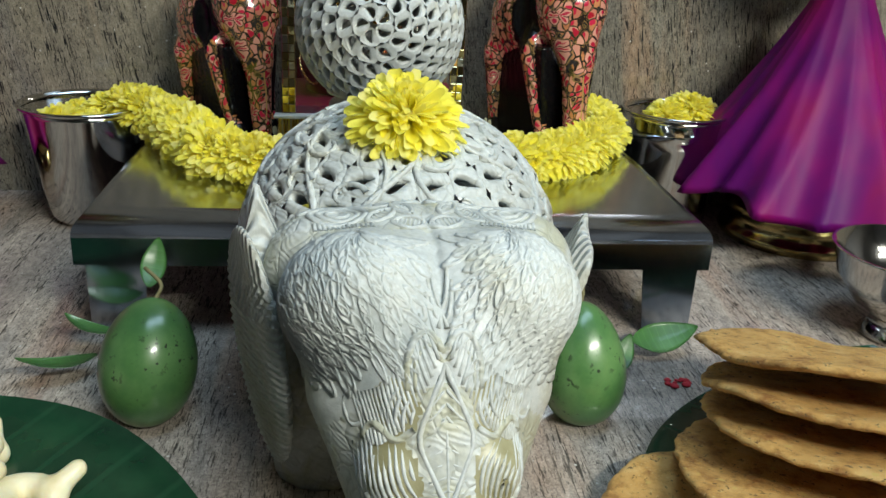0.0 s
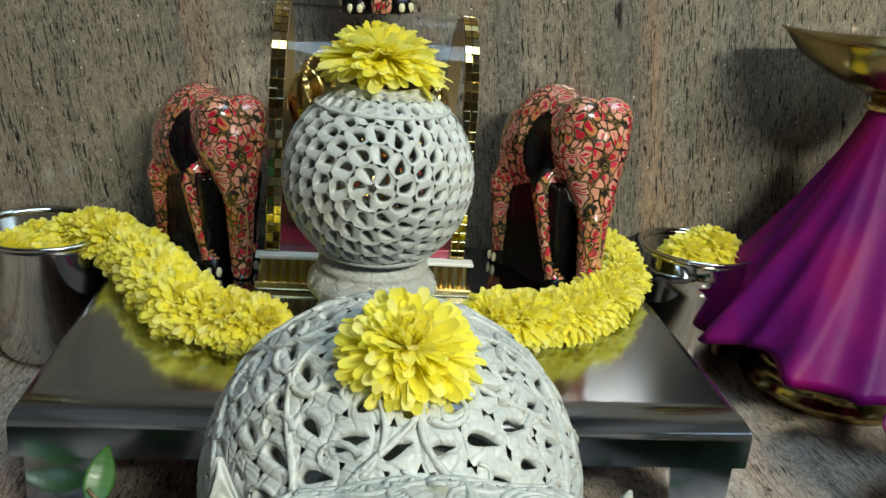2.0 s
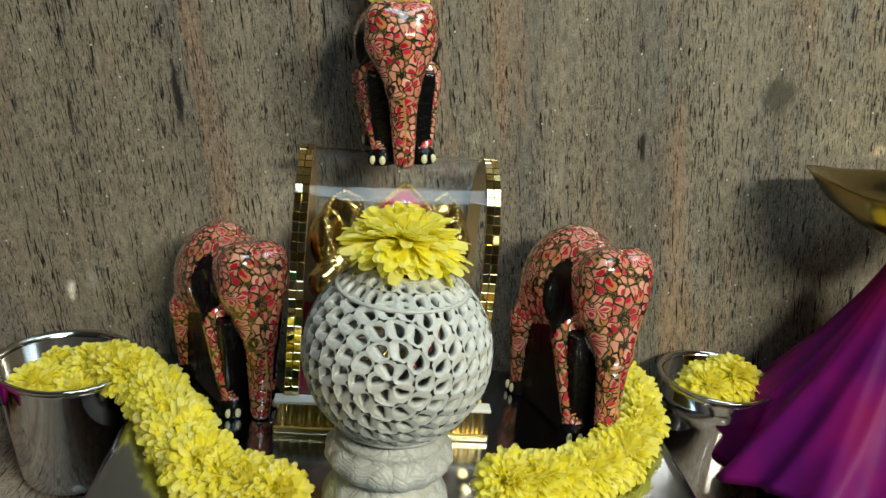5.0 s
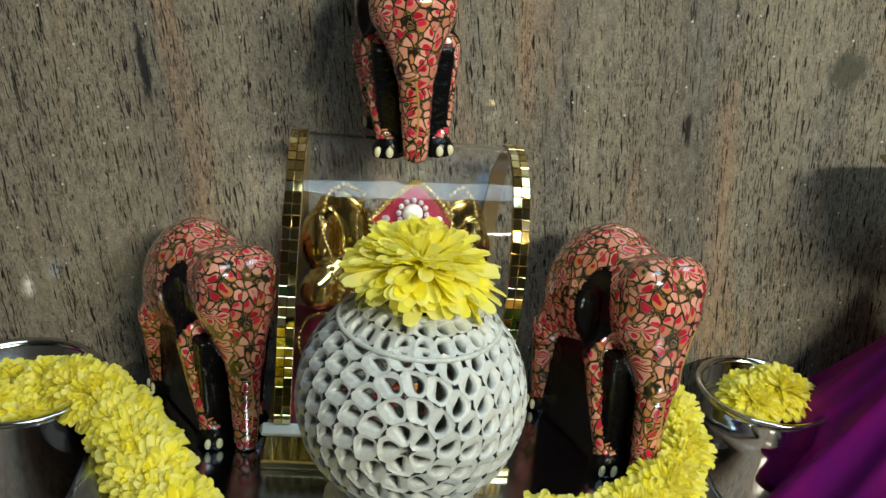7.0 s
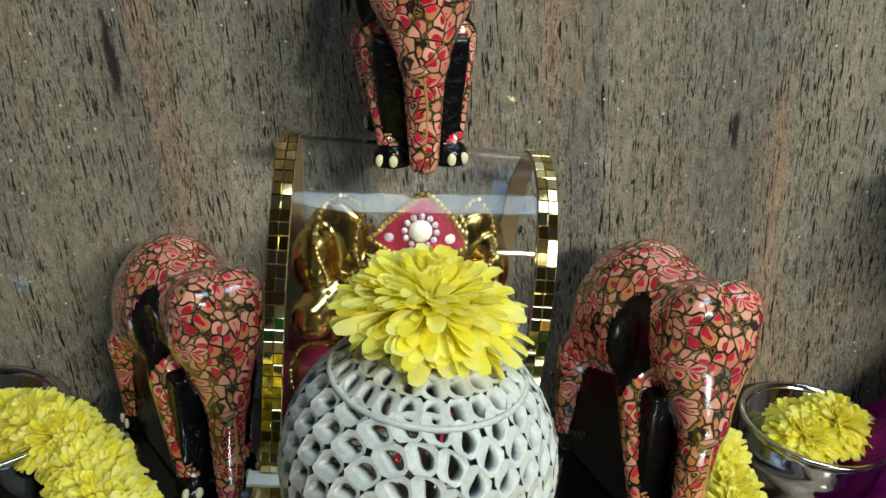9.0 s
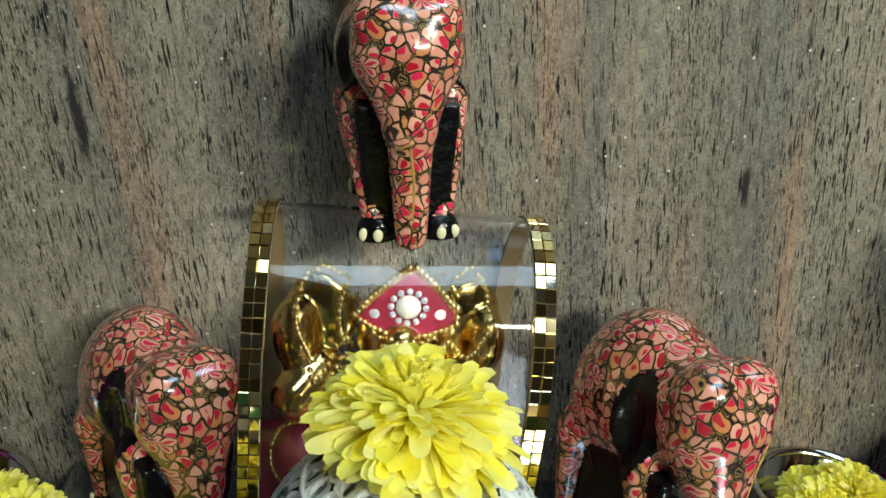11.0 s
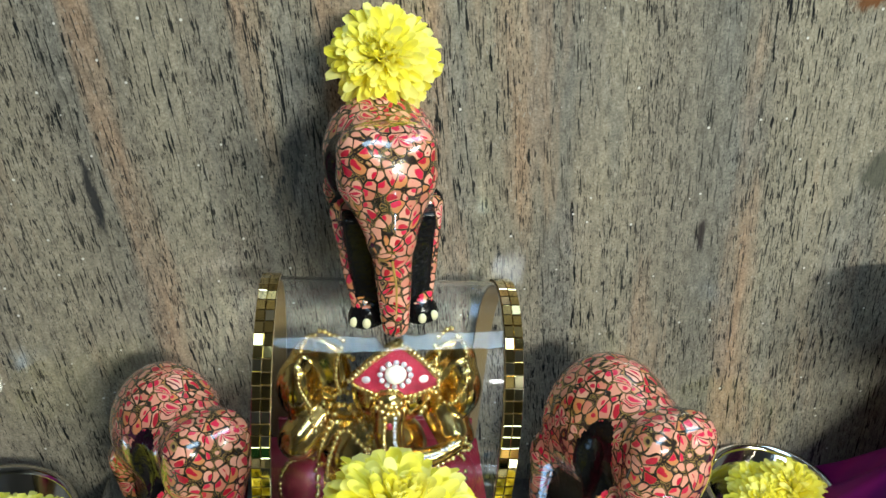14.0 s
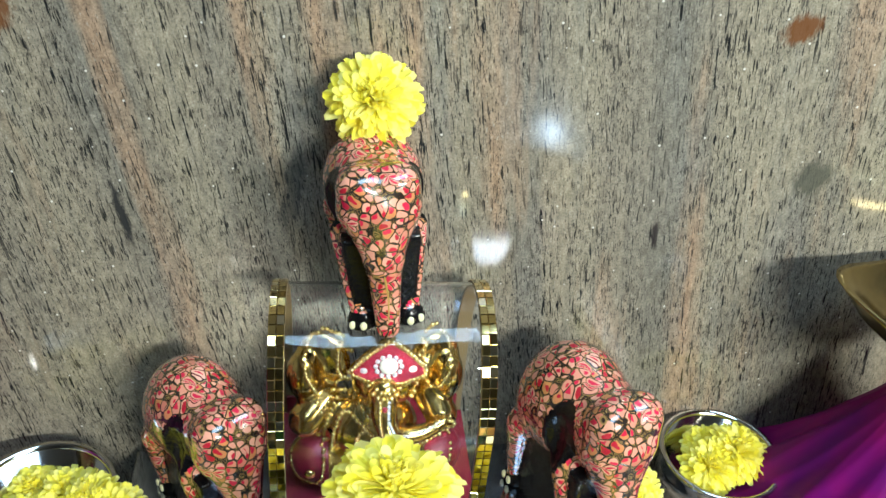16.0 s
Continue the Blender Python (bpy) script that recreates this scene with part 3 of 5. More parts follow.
# ---- pierced shells ----
def pierced_cell(acc, surf, u0, u1, v0, v1, hole, depth, mi=0, lift=0.0009, m=14):
    """One cell of a pierced shell on surf(u, v, height): a raised rim round a hole of outline hole(angle)."""
    V, F, I = acc
    base = len(V)
    uc, vc, du, dv = (u0 + u1) / 2, (v0 + v1) / 2, (u1 - u0) / 2, (v1 - v0) / 2
    for k in range(m):
        a = 2 * math.pi * (k + 0.5) / m
        c, s = math.cos(a), math.sin(a)
        q = max(abs(c), abs(s))
        ox, oy = c / q, s / q
        hx, hy = hole(a)
        mx, my = 0.42 * ox + 0.58 * hx, 0.42 * oy + 0.58 * hy
        V.append(surf(uc + ox * du, vc + oy * dv, -0.0002))
        V.append(surf(uc + mx * du, vc + my * dv, lift))
        V.append(surf(uc + hx * du, vc + hy * dv, lift * 0.2))
        V.append(surf(uc + hx * du * 0.96, vc + hy * dv * 0.96, -depth))
        V.append(surf(uc + ox * du, vc + oy * dv, -depth))
    for k in range(m):
        k2 = (k + 1) % m
        for j in range(4):
            F.append((base + 5 * k + j, base + 5 * k2 + j, base + 5 * k2 + j + 1, base + 5 * k + j + 1))
            I.append(mi)


def scale_cell(acc, surf, u0, u1, v0, v1, depth, m=16):
    """One overlapping carved scale: a sloped rounded scale beside a rounded hole under the next one's edge."""
    V, F, I = acc
    base = len(V)
    uc, vc, du, dv = (u0 + u1) / 2, (v0 + v1) / 2, (u1 - u0) / 2, (v1 - v0) / 2

    def height(x, y):
        return 0.0007 * max(0.0, abs(x + 0.05) - 0.15) * (1 - 0.5 * y * y) + 0.0006 * max(0.0, abs(y) - 0.72) / 0.28
    for k in range(m):
        a = 2 * math.pi * (k + 0.5) / m
        c, s = math.cos(a), math.sin(a)
        q = max(abs(c), abs(s))
        ox, oy = c / q, s / q
        hx = -0.08 + (0.70 * c if c < 0 else 0.38 * c - 0.12 * (1 - s * s)) + 0.22 * s * abs(s)
        hy = 0.77 * s
        for w in (1.0, 0.72, 0.42, 0.16):
            x, y = ox * w + hx * (1 - w), oy * w + hy * (1 - w)
            V.append(surf(uc + x * du, vc + y * dv, height(x, y)))
        drop = -0.0009 if c > 0.2 else 0.0003
        V.append(surf(uc + hx * du, vc + hy * dv, drop))
        V.append(surf(uc + (hx + (0.10 if c < 0 else -0.16) * abs(c)) * du, vc + hy * dv * 0.97, -depth))
        V.append(surf(uc + ox * du, vc + oy * dv, -depth))
    for k in range(m):
        k2 = (k + 1) % m
        for j in range(6):
            F.append((base + 7 * k + j, base + 7 * k2 + j, base + 7 * k2 + j + 1, base + 7 * k + j + 1))
            I.append(0)


def scale_hole(a):
    c, s = math.cos(a), math.sin(a)
    return 0.80 * c - 0.10 * s, (0.80 * s if s > 0 else 0.22 * s + 0.34 * c * c) - 0.20


def build_globe():
    """Pierced stone globe on a petalled foot."""
    R = 0.0385
    cz = 0.1315 - TOP
    acc = ([], [], [])

    def sphere_about(axis):
        ax = Vector(axis).normalized()
        e1 = Vector((0, 0, 1)).cross(ax).normalized()
        e2 = ax.cross(e1)
        ax, e1, e2 = (np.array(q) for q in (ax, e1, e2))

        def surf(th, rho, h):
            th = th + rho * 0.35
            return np.array((0, 0, cz)) + (R + h) * (math.cos(rho) * ax + math.sin(rho) * (math.cos(th) * e1 + math.sin(th) * e2))
        return surf
    step = 0.192
    for axis in ((-0.10, -1, 0.12), (0.10, 1, 0.0)):
        surf = sphere_about(axis)
        for k in range(0, 9):
            r0, r1 = 0.04 + k * step, 0.04 + (k + 1) * step
            if r1 > 1.78:
                break
            n = max(5, round(2 * math.pi * math.sin((r0 + r1) / 2) / 0.20))
            for i in range(n):
                a0 = 2 * math.pi * (i + 0.5 * (k % 2)) / n
                mid = surf(a0 + math.pi / n, (r0 + r1) / 2, 0)
                zz = (mid[2] - cz) / R
                if zz > 0.76 or zz < -0.80 or (r0 > 1.5 and axis[1] > 0):
                    continue
                scale_cell(acc, surf, a0, a0 + 2 * math.pi / n, r0, r1, 0.0042)

    def polar(th, ph, h):
        return np.array((0, 0, cz)) + (R + h) * np.array((math.sin(ph) * math.cos(th), math.sin(ph) * math.sin(th), math.cos(ph)))
    for p0, p1, n in ((0.40, 0.56, 18), (0.56, 0.74, 24)):
        for i in range(n):
            a0 = 2 * math.pi * (i + (0.5 if n == 24 else 0)) / n
            scale_cell(acc, polar, a0, a0 + 2 * math.pi / n, p0, p1, 0.0042)
    for ph, rr in ((0.39, 0.0014), (0.75, 0.0009), (2.49, 0.0012)):
        ring = [polar(2 * math.pi * i / 64, ph, 0.0003) for i in range(65)]
        tube(acc, ring, rr, 6)
    # lower bowl, neck, petal foot
    prof = [(R * math.sin(p), cz + R * math.cos(p)) for p in np.linspace(2.46, 2.75, 5)]
    zb = prof[-1][1]
    prof += [(0.0230, zb - 0.001), (0.0235, zb - 0.003), (0.0225, zb - 0.004), (0.0238, zb - 0.0055), (0.0265, zb - 0.009), (0.0268, zb - 0.012),
             (0.0245, zb - 0.016), (0.0200, zb - 0.018), (0.0190, zb - 0.020), (0.0215, zb - 0.022), (0.0262, 0.0075), (0.0270, 0.004), (0.0262, 0.0), (0.004, 0.0)]

    def petals(r, z, a, i):
        if 0.009 < z < zb - 0.004 or z < 0.012:
            return r * (1 + 0.035 * abs(math.sin(8 * a))), z
        return r, z
    lv, lf = lathe(prof, 96, petals)
    t = thing("pierced_globe", "grey carved soapstone globe lamp with pierced scales on a petalled foot", "candle holder", pose(-0.046, 0.395, TOP))
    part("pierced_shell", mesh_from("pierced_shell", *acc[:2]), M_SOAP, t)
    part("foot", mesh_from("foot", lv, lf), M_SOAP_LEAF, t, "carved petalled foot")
    return t


build_globe()


# ---- large soapstone elephant ----
def build_stone_elephant():
    acc = ([], [], [])
    D, RD = np.array((0.0, 0.009, 0.066)), np.array((0.0575, 0.066, 0.054))

    def dome(th, ph, h):
        n = np.array((math.sin(ph) * math.cos(th), math.sin(ph) * math.sin(th), math.cos(ph)))
        return D + n * (RD + h)

    rng = random.Random(5)
    rings = [(0.10, 0.30, 9), (0.30, 0.50, 13), (0.50, 0.69, 18), (0.69, 0.88, 22), (0.88, 1.06, 25), (1.06, 1.24, 27), (1.24, 1.42, 28), (1.42, 1.58, 28)]
    for k, (p0, p1, n) in enumerate(rings):
        for i in range(n):
            a0 = 2 * math.pi * (i + 0.5 * (k % 2)) / n
            sector = int(((a0 + 0.3) % (2 * math.pi)) / (math.pi / 3))
            turn = (0.35 if sector % 2 else -0.35) + rng.uniform(-0.25, 0.25)
            size = rng.uniform(0.42, 0.64)
            if math.sin(p0) * abs(math.cos(a0 + math.pi / n)) > 0.66:
                size *= rng.choice((0.3, 0.5, 0.7))

            def hole(a, turn=turn, size=size):
                x = size * math.cos(a) * 1.35
                y = size * (0.50 * math.sin(a) * (1 - 0.6 * math.cos(a)) + 0.22 * math.cos(a) ** 2)
                return max(-0.94, min(0.94, x * math.cos(turn) - y * math.sin(turn))), max(-0.94, min(0.94, x * math.sin(turn) + y * math.cos(turn)))
            pierced_cell(acc, dome, a0, a0 + 2 * math.pi / n, p0, p1, hole, 0.0035, 3, 0.0006, 18)
    # flowing vines with curled side shoots in relief
    for k in range(15):
        th0 = 2 * math.pi * k / 15
        pts = [dome(th0 + 0.30 * math.sin(4.6 * ph + 1.7 * k), ph, 0.0002) for ph in np.linspace(0.32, 1.56, 34)]
        tube(acc, pts, lambda s: 0.0009 + 0.0005 * s, 6, 3)
        for ph in (0.6, 0.9, 1.2):
            spin = 1 if (k + int(ph * 10)) % 2 else -1
            th = th0 + 0.30 * math.sin(4.6 * ph + 1.7 * k)
            curl = []
            for q in np.linspace(0, 1, 12):
                rr = 0.13 * (1 - 0.75 * q)
                aa = spin * (0.5 + 3.6 * q)
                curl.append(dome(th + (0.13 - rr * math.cos(aa)) * spin / max(0.4, math.sin(ph)), ph + rr * math.sin(aa) * 0.9, 0.0002))
            tube(acc, curl, lambda s: 0.0012 - 0.0006 * s, 6, 3)

    # solid forms: lower body, head with two brow domes, trunk, legs, ears
    def solid(P):
        body = sd_ball(P, (0, 0.004, 0.052), (0.0515, 0.058, 0.036))
        body = np.maximum(body, P[..., 2] - 0.062)
        for sx in (-1, 1):
            for y in (-0.03, 0.034):
                body = blend(body, sd_rod(P, (sx * 0.029, y, 0.04), (sx * 0.028, y, 0.002), 0.018, 0.017), 0.012)
        head = sd_ball(P, (0, -0.060, 0.074), (0.037, 0.030, 0.028))
        head = blend(head, sd_rod(P, (-0.028, -0.056, 0.0845), (0.028, -0.056, 0.0845), 0.0175, 0.0175), 0.006)
        head = blend(head, sd_ball(P, (0, -0.081, 0.080), (0.018, 0.0150, 0.021), (-20, 0, 0)), 0.006)
        neck = sd_rod(P, (0, -0.056, 0.068), (0, -0.03, 0.058), 0.030, 0.036)
        head = blend(head, neck, 0.012)
        for sx in (-1, 1):
            head = blend(head, sd_ball(P, (sx * 0.0190, -0.079, 0.0855), (0.0212, 0.0185, 0.0190), (-20, 0, 0)), 0.006)
            head = blend(head, sd_rod(P, (sx * 0.0185, -0.085, 0.062), (sx * 0.0125, -0.096, 0.03), 0.015, 0.008), 0.01)
        trunk = sd_rod(P, (0, -0.085, 0.068), (0, -0.108, 0.034), 0.024, 0.020)
        trunk = np.minimum(trunk, sd_rod(P, (0, -0.108, 0.034), (0, -0.112, 0.012), 0.020, 0.017))
        for sx in (-1, 1):
            trunk = blend(trunk, sd_ball(P, (sx * 0.0112, -0.097, 0.070), (0.0075, 0.0085, 0.0085)), 0.003)
            trunk = blend(trunk, sd_ball(P, (sx * 0.0118, -0.108, 0.052), (0.0088, 0.0100, 0.0105)), 0.003)
        head = blend(head, trunk, 0.008)
        groove = np.maximum(np.abs(P[..., 0]) - 0.0008, 0.068 - P[..., 2])
        head = np.maximum(head, -np.maximum(groove, -(head + 0.0012)))
        d = blend(body, head, 0.006)
        return np.maximum(d, -P[..., 2])

    v, f = carve(solid, (-0.068, -0.14, -0.004), (0.068, 0.068, 0.120), 0.0014)
    c, nrm = face_data(v, f)
    mi = np.zeros(len(f), int)
    mi[(c[:, 1] < -0.02) & (c[:, 1] > -0.070) & (c[:, 2] >= 0.084)] = 5
    mi[(c[:, 1] < -0.04) & (c[:, 2] <= 0.076 - 22 * c[:, 0] ** 2)] = 5
    mi[(c[:, 1] > -0.04)] = 3
    for cx, cz, rx, rz in ((0.0118, 0.0700, 0.0056, 0.0062), (0.0128, 0.0550, 0.0066, 0.0086), (0.0100, 0.0410, 0.0056, 0.0066), (0.0042, 0.0465, 0.0030, 0.0060)):
        mi[(c[:, 1] < -0.075) & (((np.abs(c[:, 0]) - cx) / rx) ** 2 + ((c[:, 2] - cz) / rz) ** 2 < 1)] = 4
    b = len(acc[0])
    acc[0].extend(list(v))
    acc[1].extend([tuple(b + i for i in q) for q in f])
    acc[2].extend(list(mi))

    # carved relief on brow and trunk, laid on the front surface
    ys = np.linspace(-0.138, -0.03, 220)

    def settle(x, z):
        x, z = 0.8 * x, z + 0.010
        d = solid(np.stack([np.full(220, x), ys, np.full(220, z)], -1))
        return np.array((x, ys[np.argmax(d < 0)] + 0.0004 if (d < 0).any() else -0.1, z))

    def relief(points, r, mi, n=14, lift=0.0):
        tube(acc, [settle(p[0], p[1]) - np.array((0, lift, 0)) for p in smooth_path([(x, z, 0) for x, z in points], n)], r, 6, mi)

    def hatch(cx, cz, rx, rz, turn, count, r, lift, bow=0.35):
        """Curved strokes across an oval, proud of the surface by lift at its middle."""
        for k in range(count):
            q = -0.86 + 1.72 * k / (count - 1)
            w = math.sqrt(1 - q * q)
            pts = []
            for e in (-1.0, -0.5, 0.0, 0.5, 1.0):
                u, t = q + bow * (e * e - 0.5) * w, e * w
                x, z = rx * u * math.cos(turn) - rz * t * math.sin(turn), rx * u * math.sin(turn) + rz * t * math.cos(turn)
                up = lift * math.sqrt(max(0.0, 1 - min(1.0, u * u + t * t)))
                pts.append(settle(cx + x, cz + z) - np.array((0, up, 0)))
            tube(acc, smooth_path(pts, 8), lambda s, r=r: r * (0.45 + 0.55 * math.sin(math.pi * min(1, max(0, s)))), 5, 0)
    for sx in (-1, 1):
        # fan of ridges falling from the brow line
        for k in range(24):
            q = k / 23
            x0, z0 = 0.0028 + 0.0250 * q, 0.0880 - 0.0275 * q - 0.006 * math.sin(math.pi * q)
            relief([(sx * x0, z0), (sx * (x0 - 0.0012 - 0.001 * q), z0 - 0.005), (sx * (x0 - 0.0042), z0 - 0.0105)], 0.00058, 0, 6, 0.0003)
        # scrolled frame of the trunk's crest
        for off, r in ((0.0, 0.0012), (0.0022, 0.0007)):
            relief([(0, 0.0722 - off), (sx * 0.004, 0.0762 - off), (sx * (0.0088 - off), 0.0752 - off), (sx * (0.0112 - off), 0.0700), (sx * (0.0112 - off), 0.0640)], r, 5)
        # olive bulges down both sides of the trunk, each with carved strokes
        for cx, cz, rx, rz, turn, n in ((0.0148, 0.0600, 0.0066, 0.0062, 0.3, 6), (0.0160, 0.0450, 0.0080, 0.0086, -0.4, 8), (0.0125, 0.0310, 0.0066, 0.0066, 0.5, 6), (0.0052, 0.0365, 0.0040, 0.0066, 0.0, 4), (0.0055, 0.0235, 0.0046, 0.0066, 0.2, 4)):
            hatch(sx * cx, cz, rx * 0.92, rz * 0.92, sx * turn, n, 0.0006, 0.0006)
        relief([(sx * 0.0095, 0.0560), (sx * 0.0150, 0.0530), (sx * 0.0215, 0.0545), (sx * 0.0245, 0.0500)], 0.0012, 5)
        relief([(sx * 0.0085, 0.0400), (sx * 0.0135, 0.0370), (sx * 0.0200, 0.0365), (sx * 0.0235, 0.0400)], 0.0011, 5)
        # pointed leaf on the trunk's middle
        relief([(0, 0.0700), (sx * 0.0046, 0.0620), (sx * 0.0082, 0.0540), (sx * 0.0046, 0.0470), (0, 0.0400)], 0.0008, 0, 14, 0.0003)
        for k in range(8):
            relief([(0, 0.0650 - 0.0030 * k), (sx * 0.0026, 0.0630 - 0.0028 * k), (sx * 0.0058, 0.0605 - 0.0025 * k)], 0.00042, 0, 6, 0.0002)
        # eye and the lines below it
        relief([(sx * 0.0265, 0.0620), (sx * 0.0300, 0.0580), (sx * 0.0280, 0.0520), (sx * 0.0240, 0.0545), (sx * 0.0260, 0.0590)], 0.0008, 0)
        for k in range(5):
            relief([(sx * (0.0225 + 0.0012 * k), 0.0520 - 0.001 * k), (sx * (0.0215 + 0.0012 * k), 0.0440 - 0.001 * k), (sx * (0.0195 + 0.0011 * k), 0.0360 - 0.001 * k)], 0.0005, 0, 8)
    relief([(0, 0.0690), (0, 0.0550), (0, 0.0400)], 0.0005, 0, 12, 0.0002)
    # overlapping lens-shaped scales with raised rims on both brow lobes
    rings_of = ((1.0, -0.0003), (0.84, 0.0008), (0.62, 0.0001), (0.0, 0.0002))
    for sx in (-1, 1):
        mid = np.array((sx * 0.0195, -0.079, 0.081))
        rays, pads = [], 0
        for row in range(25):
            el = radians(-60 + 6.2 * row)
            n = max(4, round(3.6 * math.cos(el) / 0.205))
            for i in range(n):
                az = -1.8 + 3.6 * (i + 0.5 * (row % 2)) / n + rng.uniform(-0.05, 0.05)
                px, pz = mid[0] + 0.02 * math.sin(az) * math.cos(el), 0.019 + 0.02 * math.sin(el)
                lean = math.atan2(pz, px) + rng.uniform(-0.4, 0.4)
                e0 = el + rng.uniform(-0.02, 0.02)
                ln, wd = 0.185 * rng.uniform(0.8, 1.2), 0.066 * rng.uniform(0.8, 1.2)
                for k, (w, lift) in enumerate(rings_of):
                    for j in range(10):
                        a = 2 * math.pi * j / 10
                        x, y = ln * w * math.cos(a), wd * w * math.sin(a) * (1 - 0.35 * abs(math.cos(a)))
                        A = az + (x * math.cos(lean) - y * math.sin(lean)) / max(0.35, math.cos(el))
                        B = e0 + x * math.sin(lean) + y * math.cos(lean)
                        rays.append((math.cos(B) * math.sin(A), -math.cos(B) * math.cos(A), math.sin(B), lift))
                pads += 1
        rays = np.array(rays)
        reach = np.linspace(0.012, 0.034, 60)
        D3 = mid + rays[:, None, :3] * reach[None, :, None]
        out = solid(D3) > 0
        first = np.argmax(out, 1)
        rad = reach[first] - 0.0002
        pts = mid + rays[:, :3] * (rad + rays[:, 3])[:, None]
        ok = out.any(1) & (pts[:, 0] * sx > 0.0004) & (pts[:, 2] > 0.0765 - 0.35 * np.abs(pts[:, 0])) & ((pts[:, 1] < -0.070) | (pts[:, 2] < 0.088)) & (rad < 0.0338)
        for q in range(pads):
            s = slice(40 * q, 40 * q + 40)
            if not ok[s].all() or np.ptp(rad[s]) > 0.016:
                continue
            b = len(acc[0])
            acc[0].extend(list(pts[s]))
            for k in range(3):
                for j in range(10):
                    j2 = (j + 1) % 10
                    acc[1].append((b + 10 * k + j, b + 10 * k + j2, b + 10 * k + 10 + j2, b + 10 * k + 10 + j))
                    acc[2].append(0)
    # engraved band behind the brow: eyes, leaves, hatching
    zs = np.linspace(0.118, 0.060, 200)

    def rest(x, y):
        d = solid(np.stack([np.full(200, x), np.full(200, y), zs], -1))
        return np.array((x, y, zs[np.argmax(d < 0)] - 0.0001 if (d < 0).any() else 0.06))

    def trace(points, r, n=10):
        tube(acc, [rest(p[0], p[1]) for p in smooth_path([(x, y, 0) for x, y in points], n)], r, 6, 0)

    def almond(cx, cy, rx, ry, turn, r):
        ring = []
        for k in range(25):
            a = 2 * math.pi * k / 24
            x, y = rx * math.cos(a), ry * math.sin(a) * abs(math.sin(a)) ** 0.5
            ring.append(rest(cx + x * math.cos(turn) - y * math.sin(turn), cy + x * math.sin(turn) + y * math.cos(turn)))
        tube(acc, ring, r, 6, 0)
    for sx in (-1, 1):
        for rx, ry, r in ((0.0082, 0.0062, 0.0010), (0.0058, 0.0040, 0.0008), (0.0032, 0.0020, 0.0008)):
            almond(sx * 0.0245, -0.0570, rx, ry, sx * 0.12, r)
        for cx, cy, ln, wd, turn in ((0.0050, -0.0655, 0.0048, 0.0026, 0.25), (0.0125, -0.0600, 0.0048, 0.0026, -0.6), (0.0065, -0.0570, 0.0050, 0.0022, 1.1), (0.0150, -0.0510, 0.0055, 0.0024, 0.35), (0.0050, -0.0490, 0.0045, 0.0020, 0.2)):
            almond(sx * cx, cy, ln, wd, sx * turn, 0.0009)
            for k in range(-3, 4):
                q = k / 4
                px, py = ln * q, wd * 0.7 * (1 - q * q)
                ct, st = math.cos(sx * turn), math.sin(sx * turn)
                trace([(sx * cx + px * ct + py * st, cy + px * st - py * ct), (sx * cx + px * ct - py * st, cy + px * st + py * ct)], 0.0005, 4)
        for k in range(13):
            x = 0.0150 + 0.0013 * k
            trace([(sx * x, -0.0672 + 0.00022 * k), (sx * (x + 0.0004), -0.0645 + 0.00025 * k)], 0.0007, 4)
        trace([(sx * 0.0005, -0.0462), (sx * 0.010, -0.0462), (sx * 0.020, -0.0480), (sx * 0.030, -0.0490)], 0.0011)
        for k in range(6):
            x = 0.003 + 0.0055 * k
            trace([(sx * x, -0.0478), (sx * (x + 0.002), -0.0520), (sx * (x + 0.0045), -0.0530), (sx * (x + 0.0050), -0.0500)], 0.0009, 8)
        # hatched oval patch on each brow
        for k in range(-3, 4):
            q = k / 3.6
            w = math.sqrt(1 - q * q)
            relief([(sx * (0.0350 + 0.0052 * q), 0.0850 - 0.0026 * w), (sx * (0.0350 + 0.0052 * q), 0.0850 + 0.0026 * w)], 0.0003, 0, 4)
            relief([(sx * (0.0350 - 0.0052 * w), 0.0850 + 0.0026 * q), (sx * (0.0350 + 0.0052 * w), 0.0850 + 0.0026 * q)], 0.0003, 0, 4)
    # fan-shaped ears beside the head
    for sx in (-1, 1):
        def ear(P, sx=sx):
            if sx > 0:
                q = sd_ball(P, (0.0440, -0.053, 0.078), (0.0036, 0.011, 0.017), (8, 22, 12))
                tip = sd_rod(P, (0.0445, -0.051, 0.082), (0.0510, -0.049, 0.0985), 0.0065, 0.0010)
                return np.maximum(blend(q, tip, 0.004), np.abs(P[..., 0] - 0.044 - 0.42 * (P[..., 2] - 0.078)) - 0.0030)
            q = sd_ball(P, (sx * 0.0470, -0.055, 0.058), (0.0036, 0.019, 0.043), (8, sx * 8, sx * -24))
            tip = sd_rod(P, (-0.0450, -0.048, 0.082), (-0.0475, -0.044, 0.1060), 0.0080, 0.0012)
            tip = np.maximum(tip, np.abs(P[..., 0] + 0.0455) - 0.0045)
            ridge = 0.00055 * np.sin(2400 * (P[..., 2] + 0.55 * np.abs(P[..., 1] + 0.050))) * np.clip((0.092 - P[..., 2]) / 0.01, 0, 1)
            return np.maximum(blend(q, tip, 0.006) + ridge, 0.004 - P[..., 2])
        v, f = carve(ear, (sx * 0.046 - 0.022, -0.09, 0.0), (sx * 0.046 + 0.022, -0.01, 0.12), 0.0008)
        b = len(acc[0])
        acc[0].extend(list(v))
        acc[1].extend([tuple(b + i for i in q) for q in f])
        acc[2].extend([6 if q > 0.074 else 2 for q in face_data(v, f)[0][:, 2]])
